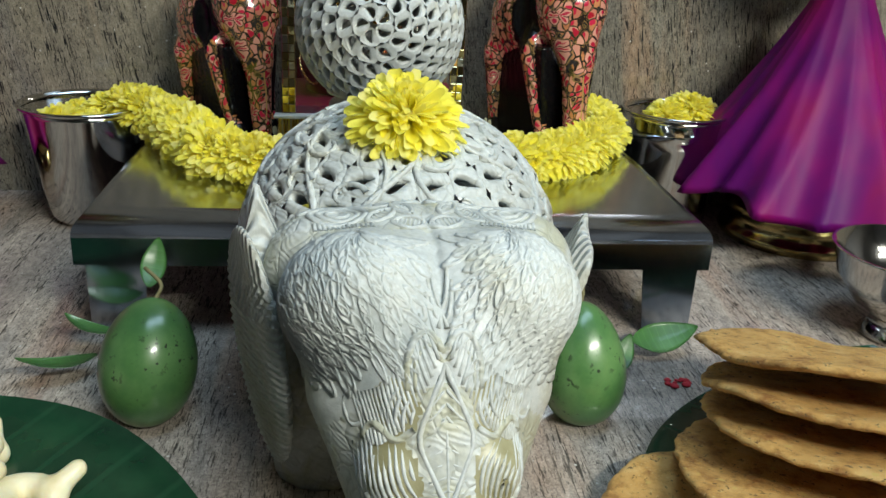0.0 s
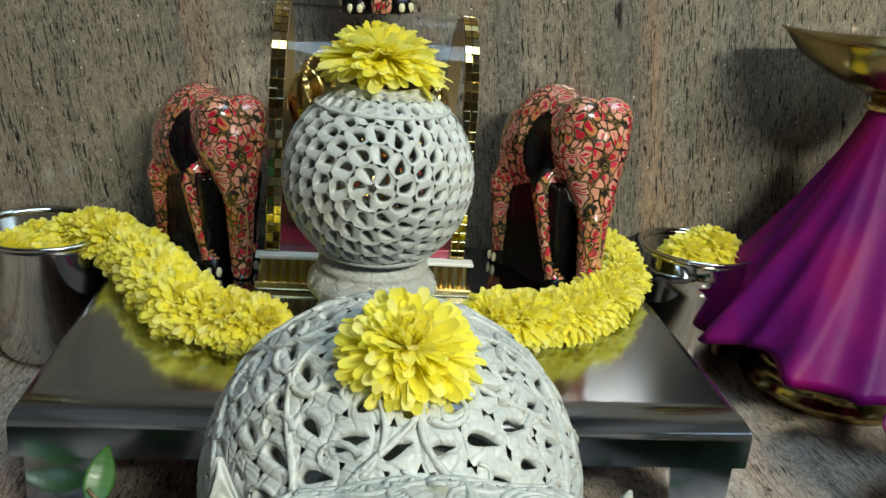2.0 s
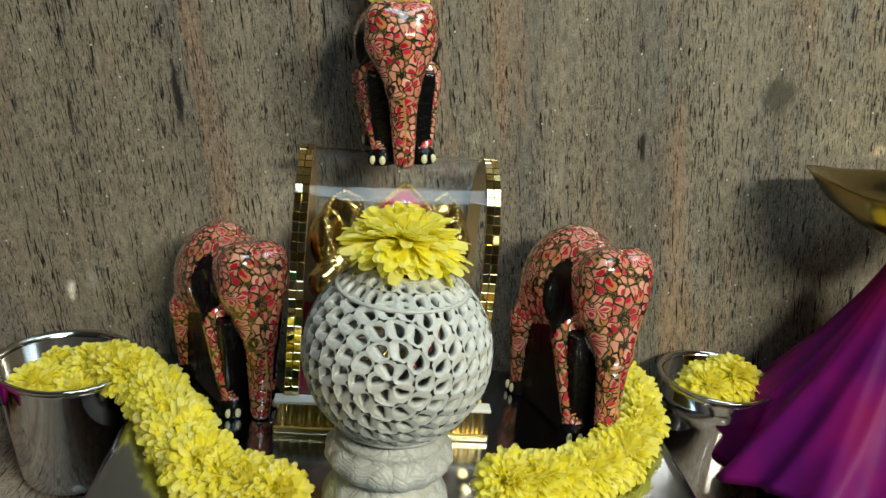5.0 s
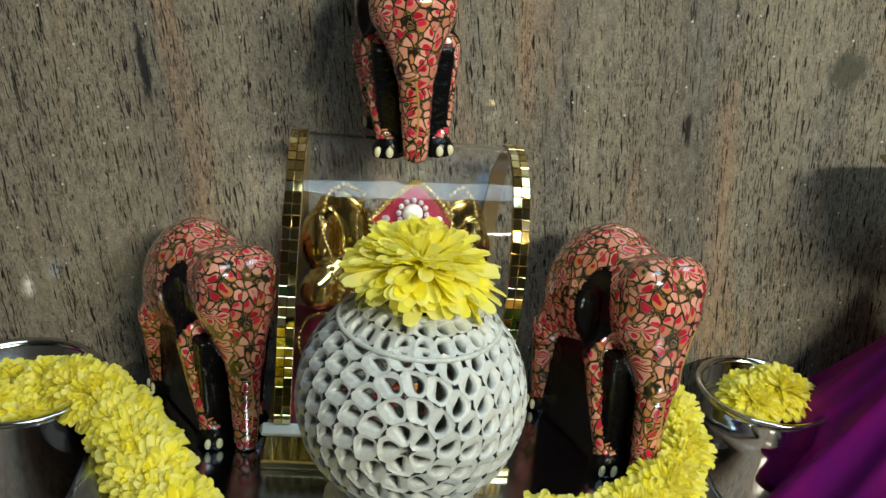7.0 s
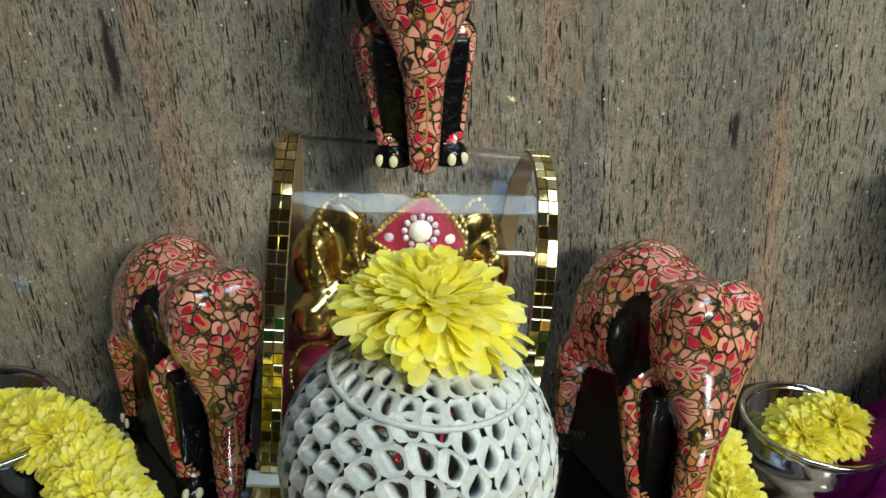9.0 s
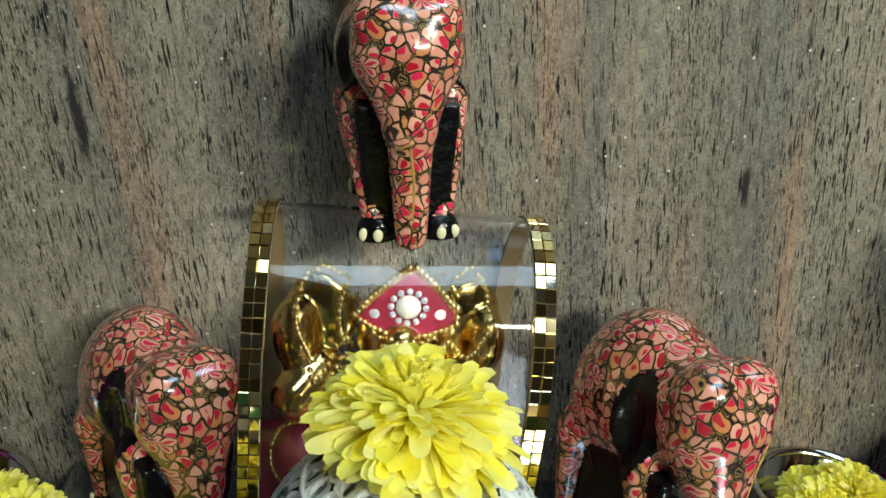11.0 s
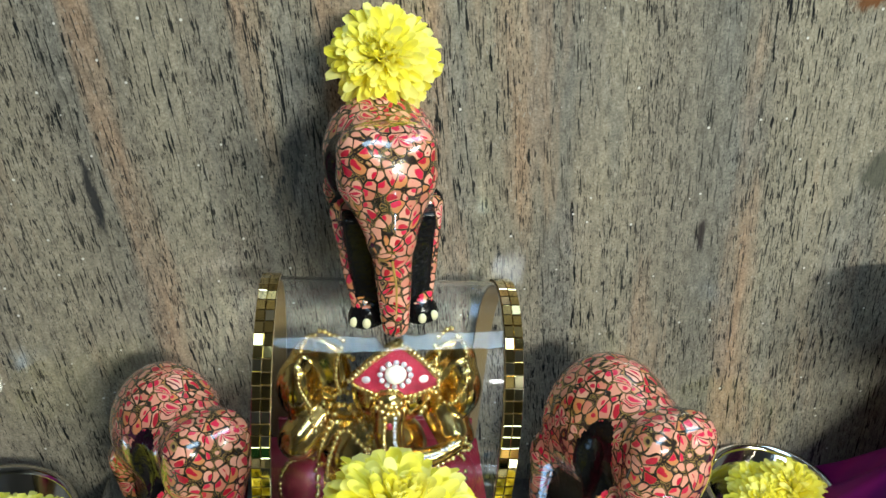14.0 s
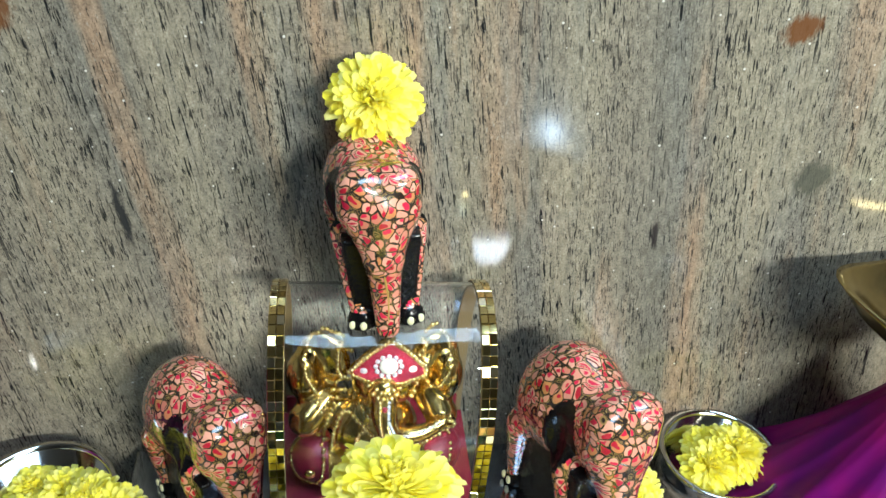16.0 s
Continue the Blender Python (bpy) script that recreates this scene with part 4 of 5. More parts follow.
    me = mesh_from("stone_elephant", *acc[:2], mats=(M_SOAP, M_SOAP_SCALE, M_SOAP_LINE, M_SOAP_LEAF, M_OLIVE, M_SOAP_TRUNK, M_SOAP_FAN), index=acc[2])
    ob = new("stone_elephant", me)
    ob.matrix_world = pose(-0.041, 0.272, 0.0, 0, 0, 3)
    return tagged(ob, "pale carved soapstone elephant with pierced back standing before the stool", "elephant figurine")


build_stone_elephant()


# ---- painted lacquer elephants (built one unit tall) ----
def lacquer_mesh():
    def web(P):
        half = 0.125 + 0.10 * np.clip(P[..., 2], 0, 0.5)
        d = np.maximum(np.maximum(np.abs(P[..., 0]) - half, np.abs(P[..., 1] - 0.050) - 0.300), P[..., 2] - 0.52)
        return d - 0.03

    def body(P):
        d = sd_ball(P, (0, 0.13, 0.685), (0.270, 0.345, 0.295), (2, 0, 0))
        d = blend(d, sd_ball(P, (0, 0.29, 0.60), (0.245, 0.19, 0.25)), 0.1)
        # wedge-shaped head that runs straight down into the trunk
        head = sd_ball(P, (0, -0.25, 0.76), (0.215, 0.185, 0.20))
        head = blend(head, sd_rod(P, (0, -0.27, 0.70), (0, -0.360, 0.49), 0.200, 0.110), 0.05)
        for sx in (-1, 1):
            head = blend(head, sd_ball(P, (sx * 0.105, -0.275, 0.885), (0.098, 0.115, 0.085)), 0.07)
        head = blend(head, sd_rod(P, (0, -0.360, 0.49), (0, -0.405, 0.05), 0.096, 0.064), 0.03)
        d = blend(d, sd_ball(P, (0, -0.11, 0.79), (0.205, 0.21, 0.155)), 0.06)
        d = blend(d, head, 0.045)
        for sx in (-1, 1):
            d = blend(d, sd_rod(P, (sx * 0.178, -0.10, 0.54), (sx * 0.172, -0.200, 0.24), 0.085, 0.045), 0.05)
            d = np.minimum(d, sd_rod(P, (sx * 0.172, -0.200, 0.24), (sx * 0.140, -0.265, 0.06), 0.045, 0.044))
            d = blend(d, sd_rod(P, (sx * 0.185, 0.33, 0.45), (sx * 0.150, 0.36, 0.06), 0.095, 0.050), 0.05)
            d = np.maximum(d, -sd_ball(P, (sx * 0.285, -0.058, 0.67), (0.095, 0.084, 0.180)))
        return d

    def feet(P):
        d = None
        for sx in (-1, 1):
            for y in (-0.27, 0.36):
                q = sd_rod(P, (sx * 0.125, y, 0.030), (sx * 0.125, y, 0.015), 0.085, 0.088)
                d = q if d is None else np.minimum(d, q)
        return d

    def solid(P):
        return np.maximum(np.minimum(np.minimum(body(P), web(P)), feet(P)), -P[..., 2])

    v, f = carve(solid, (-0.36, -0.62, -0.03), (0.36, 0.60, 1.06), 0.014)
    c, nrm = face_data(v, f)
    mi = np.zeros(len(f), int)
    x, y, z = np.abs(c[:, 0]), c[:, 1], c[:, 2]
    db, dw, df = body(c), web(c), feet(c)
    mi[(dw < db) | ((df < db) & (z < 0.10))] = 1
    inner = (z < 0.46) & (y > -0.28) & (nrm[:, 0] * np.sign(c[:, 0]) < 0.1) & (nrm[:, 1] > -0.3)
    mi[inner] = 1
    mi[nrm[:, 2] < -0.8] = 1
    mi[(((y + 0.058) / 0.104) ** 2 + ((z - 0.67) / 0.205) ** 2 < 1) & (x > 0.14)] = 1
    mi[(np.abs(z - 0.02) < 0.045) & (y > -0.34)] = 1
    acc = (list(v), [tuple(q) for q in f], list(mi))
    for sx in (-1, 1):
        for k in (0, 1):
            ball(acc, (sx * (0.128 + k * 0.056), -0.352 + 0.022 * k, 0.036), 0.024, 2, (0.85, 0.5, 1.2))
            ball(acc, (sx * 0.208, 0.335 + k * 0.055, 0.036), 0.022, 2, (0.5, 0.9, 1.2))
    # painted gold line down the trunk
    tube(acc, smooth_path([(0.004, -0.452, 0.52), (-0.006, -0.455, 0.42), (0.006, -0.459, 0.28), (0.0, -0.462, 0.12)], 16), lambda q: 0.0085 - 0.003 * q, 6, 3)
    return mesh_from("lacquer_elephant", *acc[:2], mats=(M_FLORAL, M_BLACK, M_NAIL, M_LINE), index=acc[2])


LACQUER = lacquer_mesh()


def lacquer_elephant(m, scale, label):
    ob = new("lacquer_elephant", LACQUER)
    ob.matrix_world = m @ Matrix.Diagonal((scale[0], scale[1], scale[2], 1))
    return tagged(ob, label, "elephant figurine", "painted lacquer elephants")


lacquer_elephant(pose(0.0535, 0.481, TOP, 0, 0, 21), (0.090, 0.084, 0.1055), "black lacquer elephant painted with pink blossoms, largest of three")
lacquer_elephant(pose(-0.1265, 0.489, TOP, 0, 0, 35), (0.080, 0.080, 0.092), "black lacquer elephant painted with red blossoms beside the case")
lacquer_elephant(pose(-0.0475, 0.499, 0.1890, 0, -5, 4), (0.078, 0.066, 0.078), "small painted lacquer elephant standing on the display case")


# ---- display case with gilt figure ----
def build_case():
    t = thing("display_case", "arched clear acrylic display case edged with gilt mirror tiles", "display case", pose(-0.047, 0, TOP))
    hw = 0.049
    yc, ry, zc, rz = 0.497, 0.0415, 0.135 - TOP, 0.0555
    flat(part("base", box((-0.0535, yc - 0.049, 0.0), (0.0535, 0.5385, 0.004), 0.0008), M_GOLDFLAT, t))
    flat(part("base_ledge", box((-0.0535, yc - 0.0475, 0.0155), (0.0535, yc - 0.0397, 0.0172), 0.0005), M_WHITE, t, "white ledge"))
    flat(part("plinth", box((-0.050, yc - 0.043, 0.004), (0.050, 0.537, 0.0155)), M_GOLDFLAT, t))
    bm = bmesh.new()
    bmesh.ops.create_cone(bm, cap_ends=True, segments=10, radius1=0.0024, radius2=0.0017, depth=0.0115)
    me = bpy.data.meshes.new("flute")
    bm.to_mesh(me)
    bm.free()
    for i in range(22):
        ob = part("flute", me, M_GOLDFLAT, t)
        ob.location = (-0.0495 + i * 0.0990 / 21, yc - 0.0445, 0.0098)
    flat(part("floor_cloth", box((-0.0497, yc - 0.0395, 0.0155), (0.0497, 0.536, 0.0215), 0.0008), M_RED, t, "dark red floor"))
    flat(part("back_panel", box((-0.046, 0.5345, 0.0215), (0.046, 0.5375, 0.034), 0.0005), M_RED, t, "dark red lower back"))
    # arch line, front foot to rear foot
    line = [(yc - ry, z) for z in np.linspace(0.0178, zc, 14)[:-1]]
    line += [(yc - ry * math.cos(a), zc + rz * math.sin(a)) for a in np.linspace(0, math.pi, 40)]
    line += [(yc + ry, z) for z in np.linspace(zc, 0.0178, 14)[1:]]
    line = np.array(line)
    cut = np.concatenate(([0], np.cumsum(np.linalg.norm(np.diff(line, axis=0), axis=1))))

    def at(s):
        return np.array((np.interp(s, cut, line[:, 0]), np.interp(s, cut, line[:, 1])))

    def sheet(x0, x1, off, thick, n=70):
        V, F = [], []
        for i in range(n + 1):
            s = cut[-1] * i / n
            p, q = at(max(0, s - 1e-4)), at(min(cut[-1], s + 1e-4))
            d = (q - p) / np.linalg.norm(q - p)
            nr = np.array((-d[1], d[0]))
            c = at(s)
            for x in (x0, x1):
                for o in (off, off + thick):
                    w = c + nr * o
                    V.append((x, w[0], w[1]))
        for i in range(n):
            a, b = 4 * i, 4 * i + 4
            F += [(a, b, b + 2, a + 2), (a + 1, a + 3, b + 3, b + 1), (a, a + 1, b + 1, b), (a + 2, b + 2, b + 3, a + 3)]
        F += [(0, 2, 3, 1), (4 * n, 4 * n + 1, 4 * n + 3, 4 * n + 2)]
        return V, F
    glass = part("cover", mesh_from("cover", *sheet(-hw + 0.0072, hw - 0.0072, -0.0018, 0.0012)), M_ACRYLIC, t, "clear curved acrylic cover")
    bm = bmesh.new()
    bm.from_mesh(glass.data)
    bmesh.ops.recalc_face_normals(bm, faces=bm.faces[:])
    bmesh.ops.split_edges(bm, edges=[e for e in bm.edges if any(abs(q.normal.x) > 0.9 for q in e.link_faces)])
    bm.to_mesh(glass.data)
    bm.free()
    glass.visible_shadow = False
    for sx in (-1, 1):
        x0, x1 = sorted((sx * hw, sx * (hw - 0.0070)))
        band = part("edge_band", mesh_from("edge_band", *sheet(x0, x1, -0.0025, 0.0020), smooth=False), M_BAND, t)
        # mirror tiles, two in a row
        tile = box((-0.00168, -0.00222, -0.0004), (0.00168, 0.00222, 0.0004), 0.0002, 1)
        me = bpy.data.meshes.new("mirror_tile")
        tile.to_mesh(me)
        tile.free()
        me.materials.append(M_TILE)
        n = int(cut[-1] / 0.0046)
        rng = random.Random(9 + sx)
        for i in range(n):
            s = (i + 0.5) * cut[-1] / n
            p, q = at(s - 0.001), at(s + 0.001)
            d = (q - p) / np.linalg.norm(q - p)
            c = at(s)
            for col in (0.25, 0.75):
                ob = new("mirror_tile", me)
                ob.parent = band
                ey = Vector((0, d[0], d[1]))
                ez = Vector((0, -d[1], d[0]))
                turn = Matrix((Vector((1, 0, 0)), ey, ez)).transposed().to_4x4()
                wob = Euler((rng.uniform(-0.05, 0.05), rng.uniform(-0.06, 0.06), 0)).to_matrix().to_4x4()
                ob.matrix_basis = Matrix.Translation((x0 + (x1 - x0) * col, c[0], c[1])) @ turn @ wob
    return t


build_case()


def build_gilt_figure():
    """Seated elephant-headed gilt figure, one mesh."""
    Y = 0.497

    def X(px):
        return (px - 690) / 4300 - 0.046

    def Z(py):
        return 0.165 - (py - 560) / 3600

    def crown(P):
        u = np.abs(P[..., 0] - X(700)) / 0.0178
        w = (P[..., 2] - Z(579)) / 0.0180
        top = (w - (1 - u ** 1.25)) * 0.011
        low = (Z(580 + 24 * (1 - u * u)) - P[..., 2]) * 0.8
        bulge = 0.0036 - 0.0015 * u * u - 0.001 * np.clip(w, 0, 1)
        return np.maximum(np.maximum(top, low), np.abs(P[..., 1] - Y + 0.0140) - bulge)

    def solid(P):
        d = sd_ball(P, (X(672), Y - 0.004, Z(745)), (0.023, 0.016, 0.020))
        d = blend(d, sd_ball(P, (X(695), Y - 0.006, Z(625)), (0.0155, 0.013, 0.0155)), 0.004)
        for px, s in ((575, -1), (795, 1)):
            d = blend(d, sd_ball(P, (X(px), Y + 0.004, Z(615)), (0.0125, 0.004, 0.0155), (0, s * 14, s * 12)), 0.003)
        d = blend(d, sd_ball(P, (X(535), Y + 0.0, Z(640)), (0.0085, 0.008, 0.014)), 0.004)
        d = blend(d, sd_ball(P, (X(826), Y + 0.0, Z(640)), (0.0075, 0.008, 0.013)), 0.004)
        d = blend(d, sd_rod(P, (X(575), Y, Z(690)), (X(540), Y - 0.008, Z(715)), 0.008, 0.0085), 0.004)
        d = blend(d, sd_rod(P, (X(790), Y, Z(680)), (X(815), Y - 0.008, Z(705)), 0.008, 0.0080), 0.004)
        path = smooth_path([(X(692), Y - 0.018, Z(610)), (X(693), Y - 0.022, Z(660)), (X(715), Y - 0.023, Z(700)), (X(765), Y - 0.021, Z(705)), (X(815), Y - 0.018, Z(688))], 12)
        for i, (a, b) in enumerate(zip(path, path[1:])):
            d = blend(d, sd_rod(P, a, b, 0.0062 - 0.0003 * i, 0.0060 - 0.0003 * i), 0.002)
        d = blend(d, sd_rod(P, (X(560), Y - 0.006, Z(810)), (X(660), Y - 0.012, Z(850)), 0.013, 0.011), 0.004)
        d = blend(d, sd_rod(P, (X(810), Y - 0.006, Z(800)), (X(720), Y - 0.012, Z(850)), 0.013, 0.011), 0.004)
        d = blend(d, sd_ball(P, (X(690), Y + 0.004, Z(860)), (0.040, 0.024, 0.012)), 0.004)
        d = np.minimum(d, crown(P))
        return np.maximum(d, (0.0787 - P[..., 2]))

    v, f = carve(solid, (-0.097, 0.462, 0.076), (0.005, 0.528, 0.184), 0.0012)
    c, nrm = face_data(v, f)
    mi = np.zeros(len(f), int)
    mi[(crown(c) < 0.0004) & (nrm[:, 1] < -0.3)] = 1
    mi[(c[:, 2] < Z(760)) & (c[:, 0] < X(585))] = 1
    mi[(c[:, 2] < Z(745)) & (c[:, 0] > X(785))] = 1
    acc = (list(v), [tuple(q) for q in f], list(mi))

    # strings of beads laid over the forms
    def beads(points, y, r, mi=2, step=1.75):
        r *= 1.05
        for p in even_path([(X(a), y, Z(b)) for a, b in points], r * step):
            p = np.array(p)
            # settle on the nearest front surface
            ys = np.linspace(0.462, 0.52, 60)
            line = np.stack([np.full(60, p[0]), ys, np.full(60, p[2])], -1)
            d = solid(line)
            hit = np.argmax(d < 0) if (d < 0).any() else np.argmin(d)
            ball(acc, (p[0], ys[hit] - r * 0.5, p[2]), r * 1.05, mi)

    beads([(622, 588), (660, 606), (700, 611), (740, 606), (780, 588)], Y, 0.0011)
    beads([(624, 580), (660, 596), (700, 601), (740, 596), (777, 580)], Y, 0.0010)
    beads([(623, 579), (650, 548), (675, 526), (701, 511), (727, 526), (752, 548), (778, 579)], Y, 0.0011)
    beads([(630, 574), (654, 550), (678, 531), (701, 518), (724, 531), (748, 550), (771, 574)], Y, 0.0008)
    beads([(605, 560), (570, 552), (543, 575), (540, 615), (556, 650), (570, 688), (605, 655), (620, 640)], Y, 0.00105)
    beads([(775, 556), (800, 545), (822, 570), (826, 605), (810, 640), (795, 655), (765, 640)], Y, 0.00105)
    beads([(612, 565), (602, 600), (608, 640), (630, 665)], Y, 0.0012)
    beads([(768, 560), (772, 600), (762, 630), (745, 650)], Y, 0.0012)
    beads([(683, 618), (684, 660), (700, 700), (750, 716), (800, 705), (835, 690)], Y, 0.0011)
    beads([(700, 618), (702, 655), (722, 688), (765, 693), (810, 680)], Y, 0.0008, 4)
    beads([(575, 790), (580, 720), (610, 672), (650, 680), (700, 715), (730, 730)], Y, 0.0012)
    beads([(590, 790), (595, 730), (618, 690), (650, 700), (690, 730)], Y, 0.00105)
    beads([(640, 760), (642, 725), (665, 700)], Y, 0.00105)
    beads([(510, 790), (525, 765), (555, 758), (575, 775), (570, 820), (540, 845), (512, 815), (508, 795)], Y, 0.00105)
    beads([(790, 745), (815, 738), (838, 760), (836, 790)], Y, 0.00105)
    # pearl with crystals on the crown, small stones
    for k in range(12):
        a = 2 * math.pi * k / 12
        ball(acc, (X(698) + 0.0058 * math.cos(a), Y - 0.0180, Z(562) + 0.0058 * math.sin(a)), 0.0012, 4)
    ball(acc, (X(698), Y - 0.0178, Z(562)), 0.0044, 3, (1, 0.7, 1))
    ball(acc, (X(744), Y - 0.0160, Z(572)), 0.0026, 3, (1, 0.6, 1))
    ball(acc, (X(652), Y - 0.0160, Z(575)), 0.0024, 4, (1, 0.6, 1))
    ball(acc, (X(692), Y - 0.0255, Z(632)), 0.0018, 1, (0.8, 0.6, 1.5))
    ball(acc, (X(548), Y - 0.020, Z(803)), 0.0028, 2, (1, 0.6, 1))
    for k in range(7):
        a = 2 * math.pi * k / 7
        ball(acc, (X(828) + 0.002 * math.cos(a), Y - 0.019, Z(690) + 0.002 * math.sin(a)), 0.0011, 2)
    me = mesh_from("gilt_figure", *acc[:2], mats=(M_GOLD, M_RED, M_BEAD, M_PEARL, M_CRYSTAL), index=acc[2])
    return tagged(new("gilt_figure", me), "gold seated elephant-headed figure with red crown inside the case", "figurine")


build_gilt_figure()


# ---- chrysanthemums ----
def petal_mesh(bend, cup):
    """One spoon-shaped petal, length 1 along x, half width 0.08, cupped."""
    V, F = [], []
    for s, w in ((0.0, 0.30), (0.30, 0.60), (0.58, 0.95), (0.80, 1.12), (0.94, 0.98), (1.0, 0.55)):
        z = bend * s * s
        V += [(s, -0.080 * w, z + cup * w), (s, 0.0, z), (s, 0.080 * w, z + cup * w)]
    for j in range(5):
        for k in range(2):
            F.append((3 * j + k, 3 * j + k + 3, 3 * j + k + 4, 3 * j + k + 1))
    return mesh_from("petal", V, F, mats=(M_PETAL,))


PETALS = [petal_mesh(b, c) for b, c in ((-0.24, 0.035), (-0.08, 0.05), (0.10, 0.045), (0.26, 0.04))]


def petal_places(seed, layers=14):
    """Where each petal of a full blossom of radius 1 sits: (which petal, matrix)."""
    rng = random.Random(seed)
    out = []
    for L in range(layers):
        q = L / (layers - 1)
        n = round(38 - 24 * q)
        for i in range(n):
            az = 2 * math.pi * (i + 0.5 * (L % 2) + rng.uniform(-0.35, 0.35)) / n
            rise = radians(-10 + 88 * q ** 1.05 + rng.uniform(-12, 12))
            length = (0.96 - 0.34 * q) * rng.uniform(0.82, 1.06)
            wide = (1.05 - 0.25 * q) * rng.uniform(0.85, 1.25)
            which = rng.choice((0, 0, 1) if q < 0.35 else (1, 1, 0, 2) if q < 0.7 else (2, 3, 2))
            m = Matrix.Translation((0, 0, 0.10 + 0.10 * q)) @ Matrix.Rotation(az, 4, "Z") @ Matrix.Rotation(-rise, 4, "Y") @ Matrix.Rotation(rng.uniform(-0.8, 0.8), 4, "X")
            out.append((which, m @ Matrix.Diagonal((length, wide, wide, 1))))
    return out


CORE = lathe([(0.02, -0.10), (0.20, -0.08), (0.36, 0.04), (0.34, 0.20), (0.20, 0.34), (0.02, 0.40)], 14)


def blossom_mesh(seed, layers=14):
    """A whole blossom of radius 1 as one mesh, facing up."""
    V, F = [np.array(p) for p in CORE[0]], list(CORE[1])
    raw = [(np.array([q.co[:] for q in p.vertices]), [tuple(f.vertices) for f in p.polygons]) for p in PETALS]
    for which, m in petal_places(seed, layers):
        b = len(V)
        m = np.array(m)
        V += list(raw[which][0] @ m[:3, :3].T + m[:3, 3])
        F += [tuple(b + i for i in f) for f in raw[which][1]]
    return mesh_from("blossom", V, F, mats=(M_PETAL,))


HEART = mesh_from("flower_heart", *CORE, mats=(M_PETAL,))
BLOSSOMS = [blossom_mesh(s) for s in (1, 2, 3, 4)]
pick = random.Random(21)


def aim(c, axis, spin, r, squash=1.0):
    z = Vector(axis).normalized()
    m = z.to_track_quat("Z", "Y").to_matrix().to_4x4()
    return Matrix.Translation(c) @ m @ Matrix.Rotation(spin, 4, "Z") @ Matrix.Diagonal((r, r, r * squash, 1))


def lone_blossom(c, axis, r, label, squash=1.0, which=0):
    t = thing("chrysanthemum", label, "flower", aim(c, axis, pick.uniform(0, 6), r, squash), "chrysanthemum blossoms")
    part("flower_heart", HEART, None, t)
    for k, m in petal_places(which + 1):
        part("petal", PETALS[k], None, t).matrix_basis = m
    return t


lone_blossom((-0.0415, 0.2585, 0.1180), (0.05, -0.45, 1), 0.0212, "yellow chrysanthemum lying on the stone elephant's back", 0.8, 0)
lone_blossom((-0.0465, 0.400, 0.1745), (0.06, 0.03, 1), 0.0288, "large yellow chrysanthemum on top of the pierced globe", 0.66, 1)
lone_blossom((-0.053, 0.517, 0.2740), (-0.05, -0.8, 0.65), 0.0215, "yellow chrysanthemum behind the small elephant's head", 0.8, 2)


def garland(points, r, label, gap=0.0125, seed=4):
    t = thing("flower_garland", label, "garland", group="chrysanthemum garlands")
    rng = random.Random(seed)
    pts = even_path(points, gap)
    for i, p in enumerate(pts):
        q = pts[min(i + 1, len(pts) - 1)] - pts[max(0, i - 1)]
        q = q / np.linalg.norm(q)
        axis = Vector((q[0], q[1], 0)) * rng.uniform(-0.5, 0.9) + Vector((rng.uniform(-0.4, 0.4), -0.45 + rng.uniform(-0.3, 0.3), 0.9))
        ob = new("blossom", rng.choice(BLOSSOMS))
        ob.parent = t
        ob.matrix_basis = aim(Vector(p), axis, rng.uniform(0, 6), r * rng.uniform(0.9, 1.1), 0.9)
    return t


garland([(-0.185, 0.486, 0.069), (-0.163, 0.470, 0.066), (-0.145, 0.438, 0.066), (-0.126, 0.405, 0.065), (-0.100, 0.390, 0.065), (-0.082, 0.386, 0.065)],
        0.0185, "string of yellow chrysanthemums curving across the steel stool")
garland([(0.089, 0.498, 0.067), (0.089, 0.470, 0.066), (0.074, 0.436, 0.066), (0.048, 0.412, 0.065), (0.020, 0.402, 0.065), (0.008, 0.402, 0.065)],
        0.0175, "string of yellow chrysanthemums round the painted elephant's feet", seed=8)


# ---- steel cups with blossoms ----
def build_cup(m, r_top, r_low, h, label, banded):
    t = thing("steel_cup", label, "cup", m, "steel cups with flowers")
    prof = [(0.001, 0.0015), (r_low * 0.9, 0.0005), (r_low, 0.003)]
    for s in np.linspace(0.08, 0.93, 12):
        prof.append((r_low + (r_top - r_low) * s ** 0.8, h * s))
        if banded and (0.70 < s < 0.76 or 0.77 < s < 0.85):
            prof.append((prof[-1][0] + 0.0012, h * (s + 0.02)))
    if banded:
        prof[3:3] = [(r_low + 0.0012, h * 0.045), (r_low + 0.0002, h * 0.07)]
    prof += [(r_top, h * 0.97), (r_top - 0.0012, h * 0.97), (r_low - 0.001, 0.004), (0.001, 0.004)]
    part("body", mesh_from("body", *lathe(prof, 56)), M_CUP, t)
    lip = [(r_top - 0.0016, h * 0.966), (r_top + 0.0008, h * 0.966), (r_top + 0.0020, h * 0.982), (r_top + 0.0016, h), (r_top - 0.0006, h * 0.997), (r_top - 0.0016, h * 0.966)]
    part("rim", mesh_from("rim", *lathe(lip, 56)), M_CUP, t, "rolled bright rim")
    return t


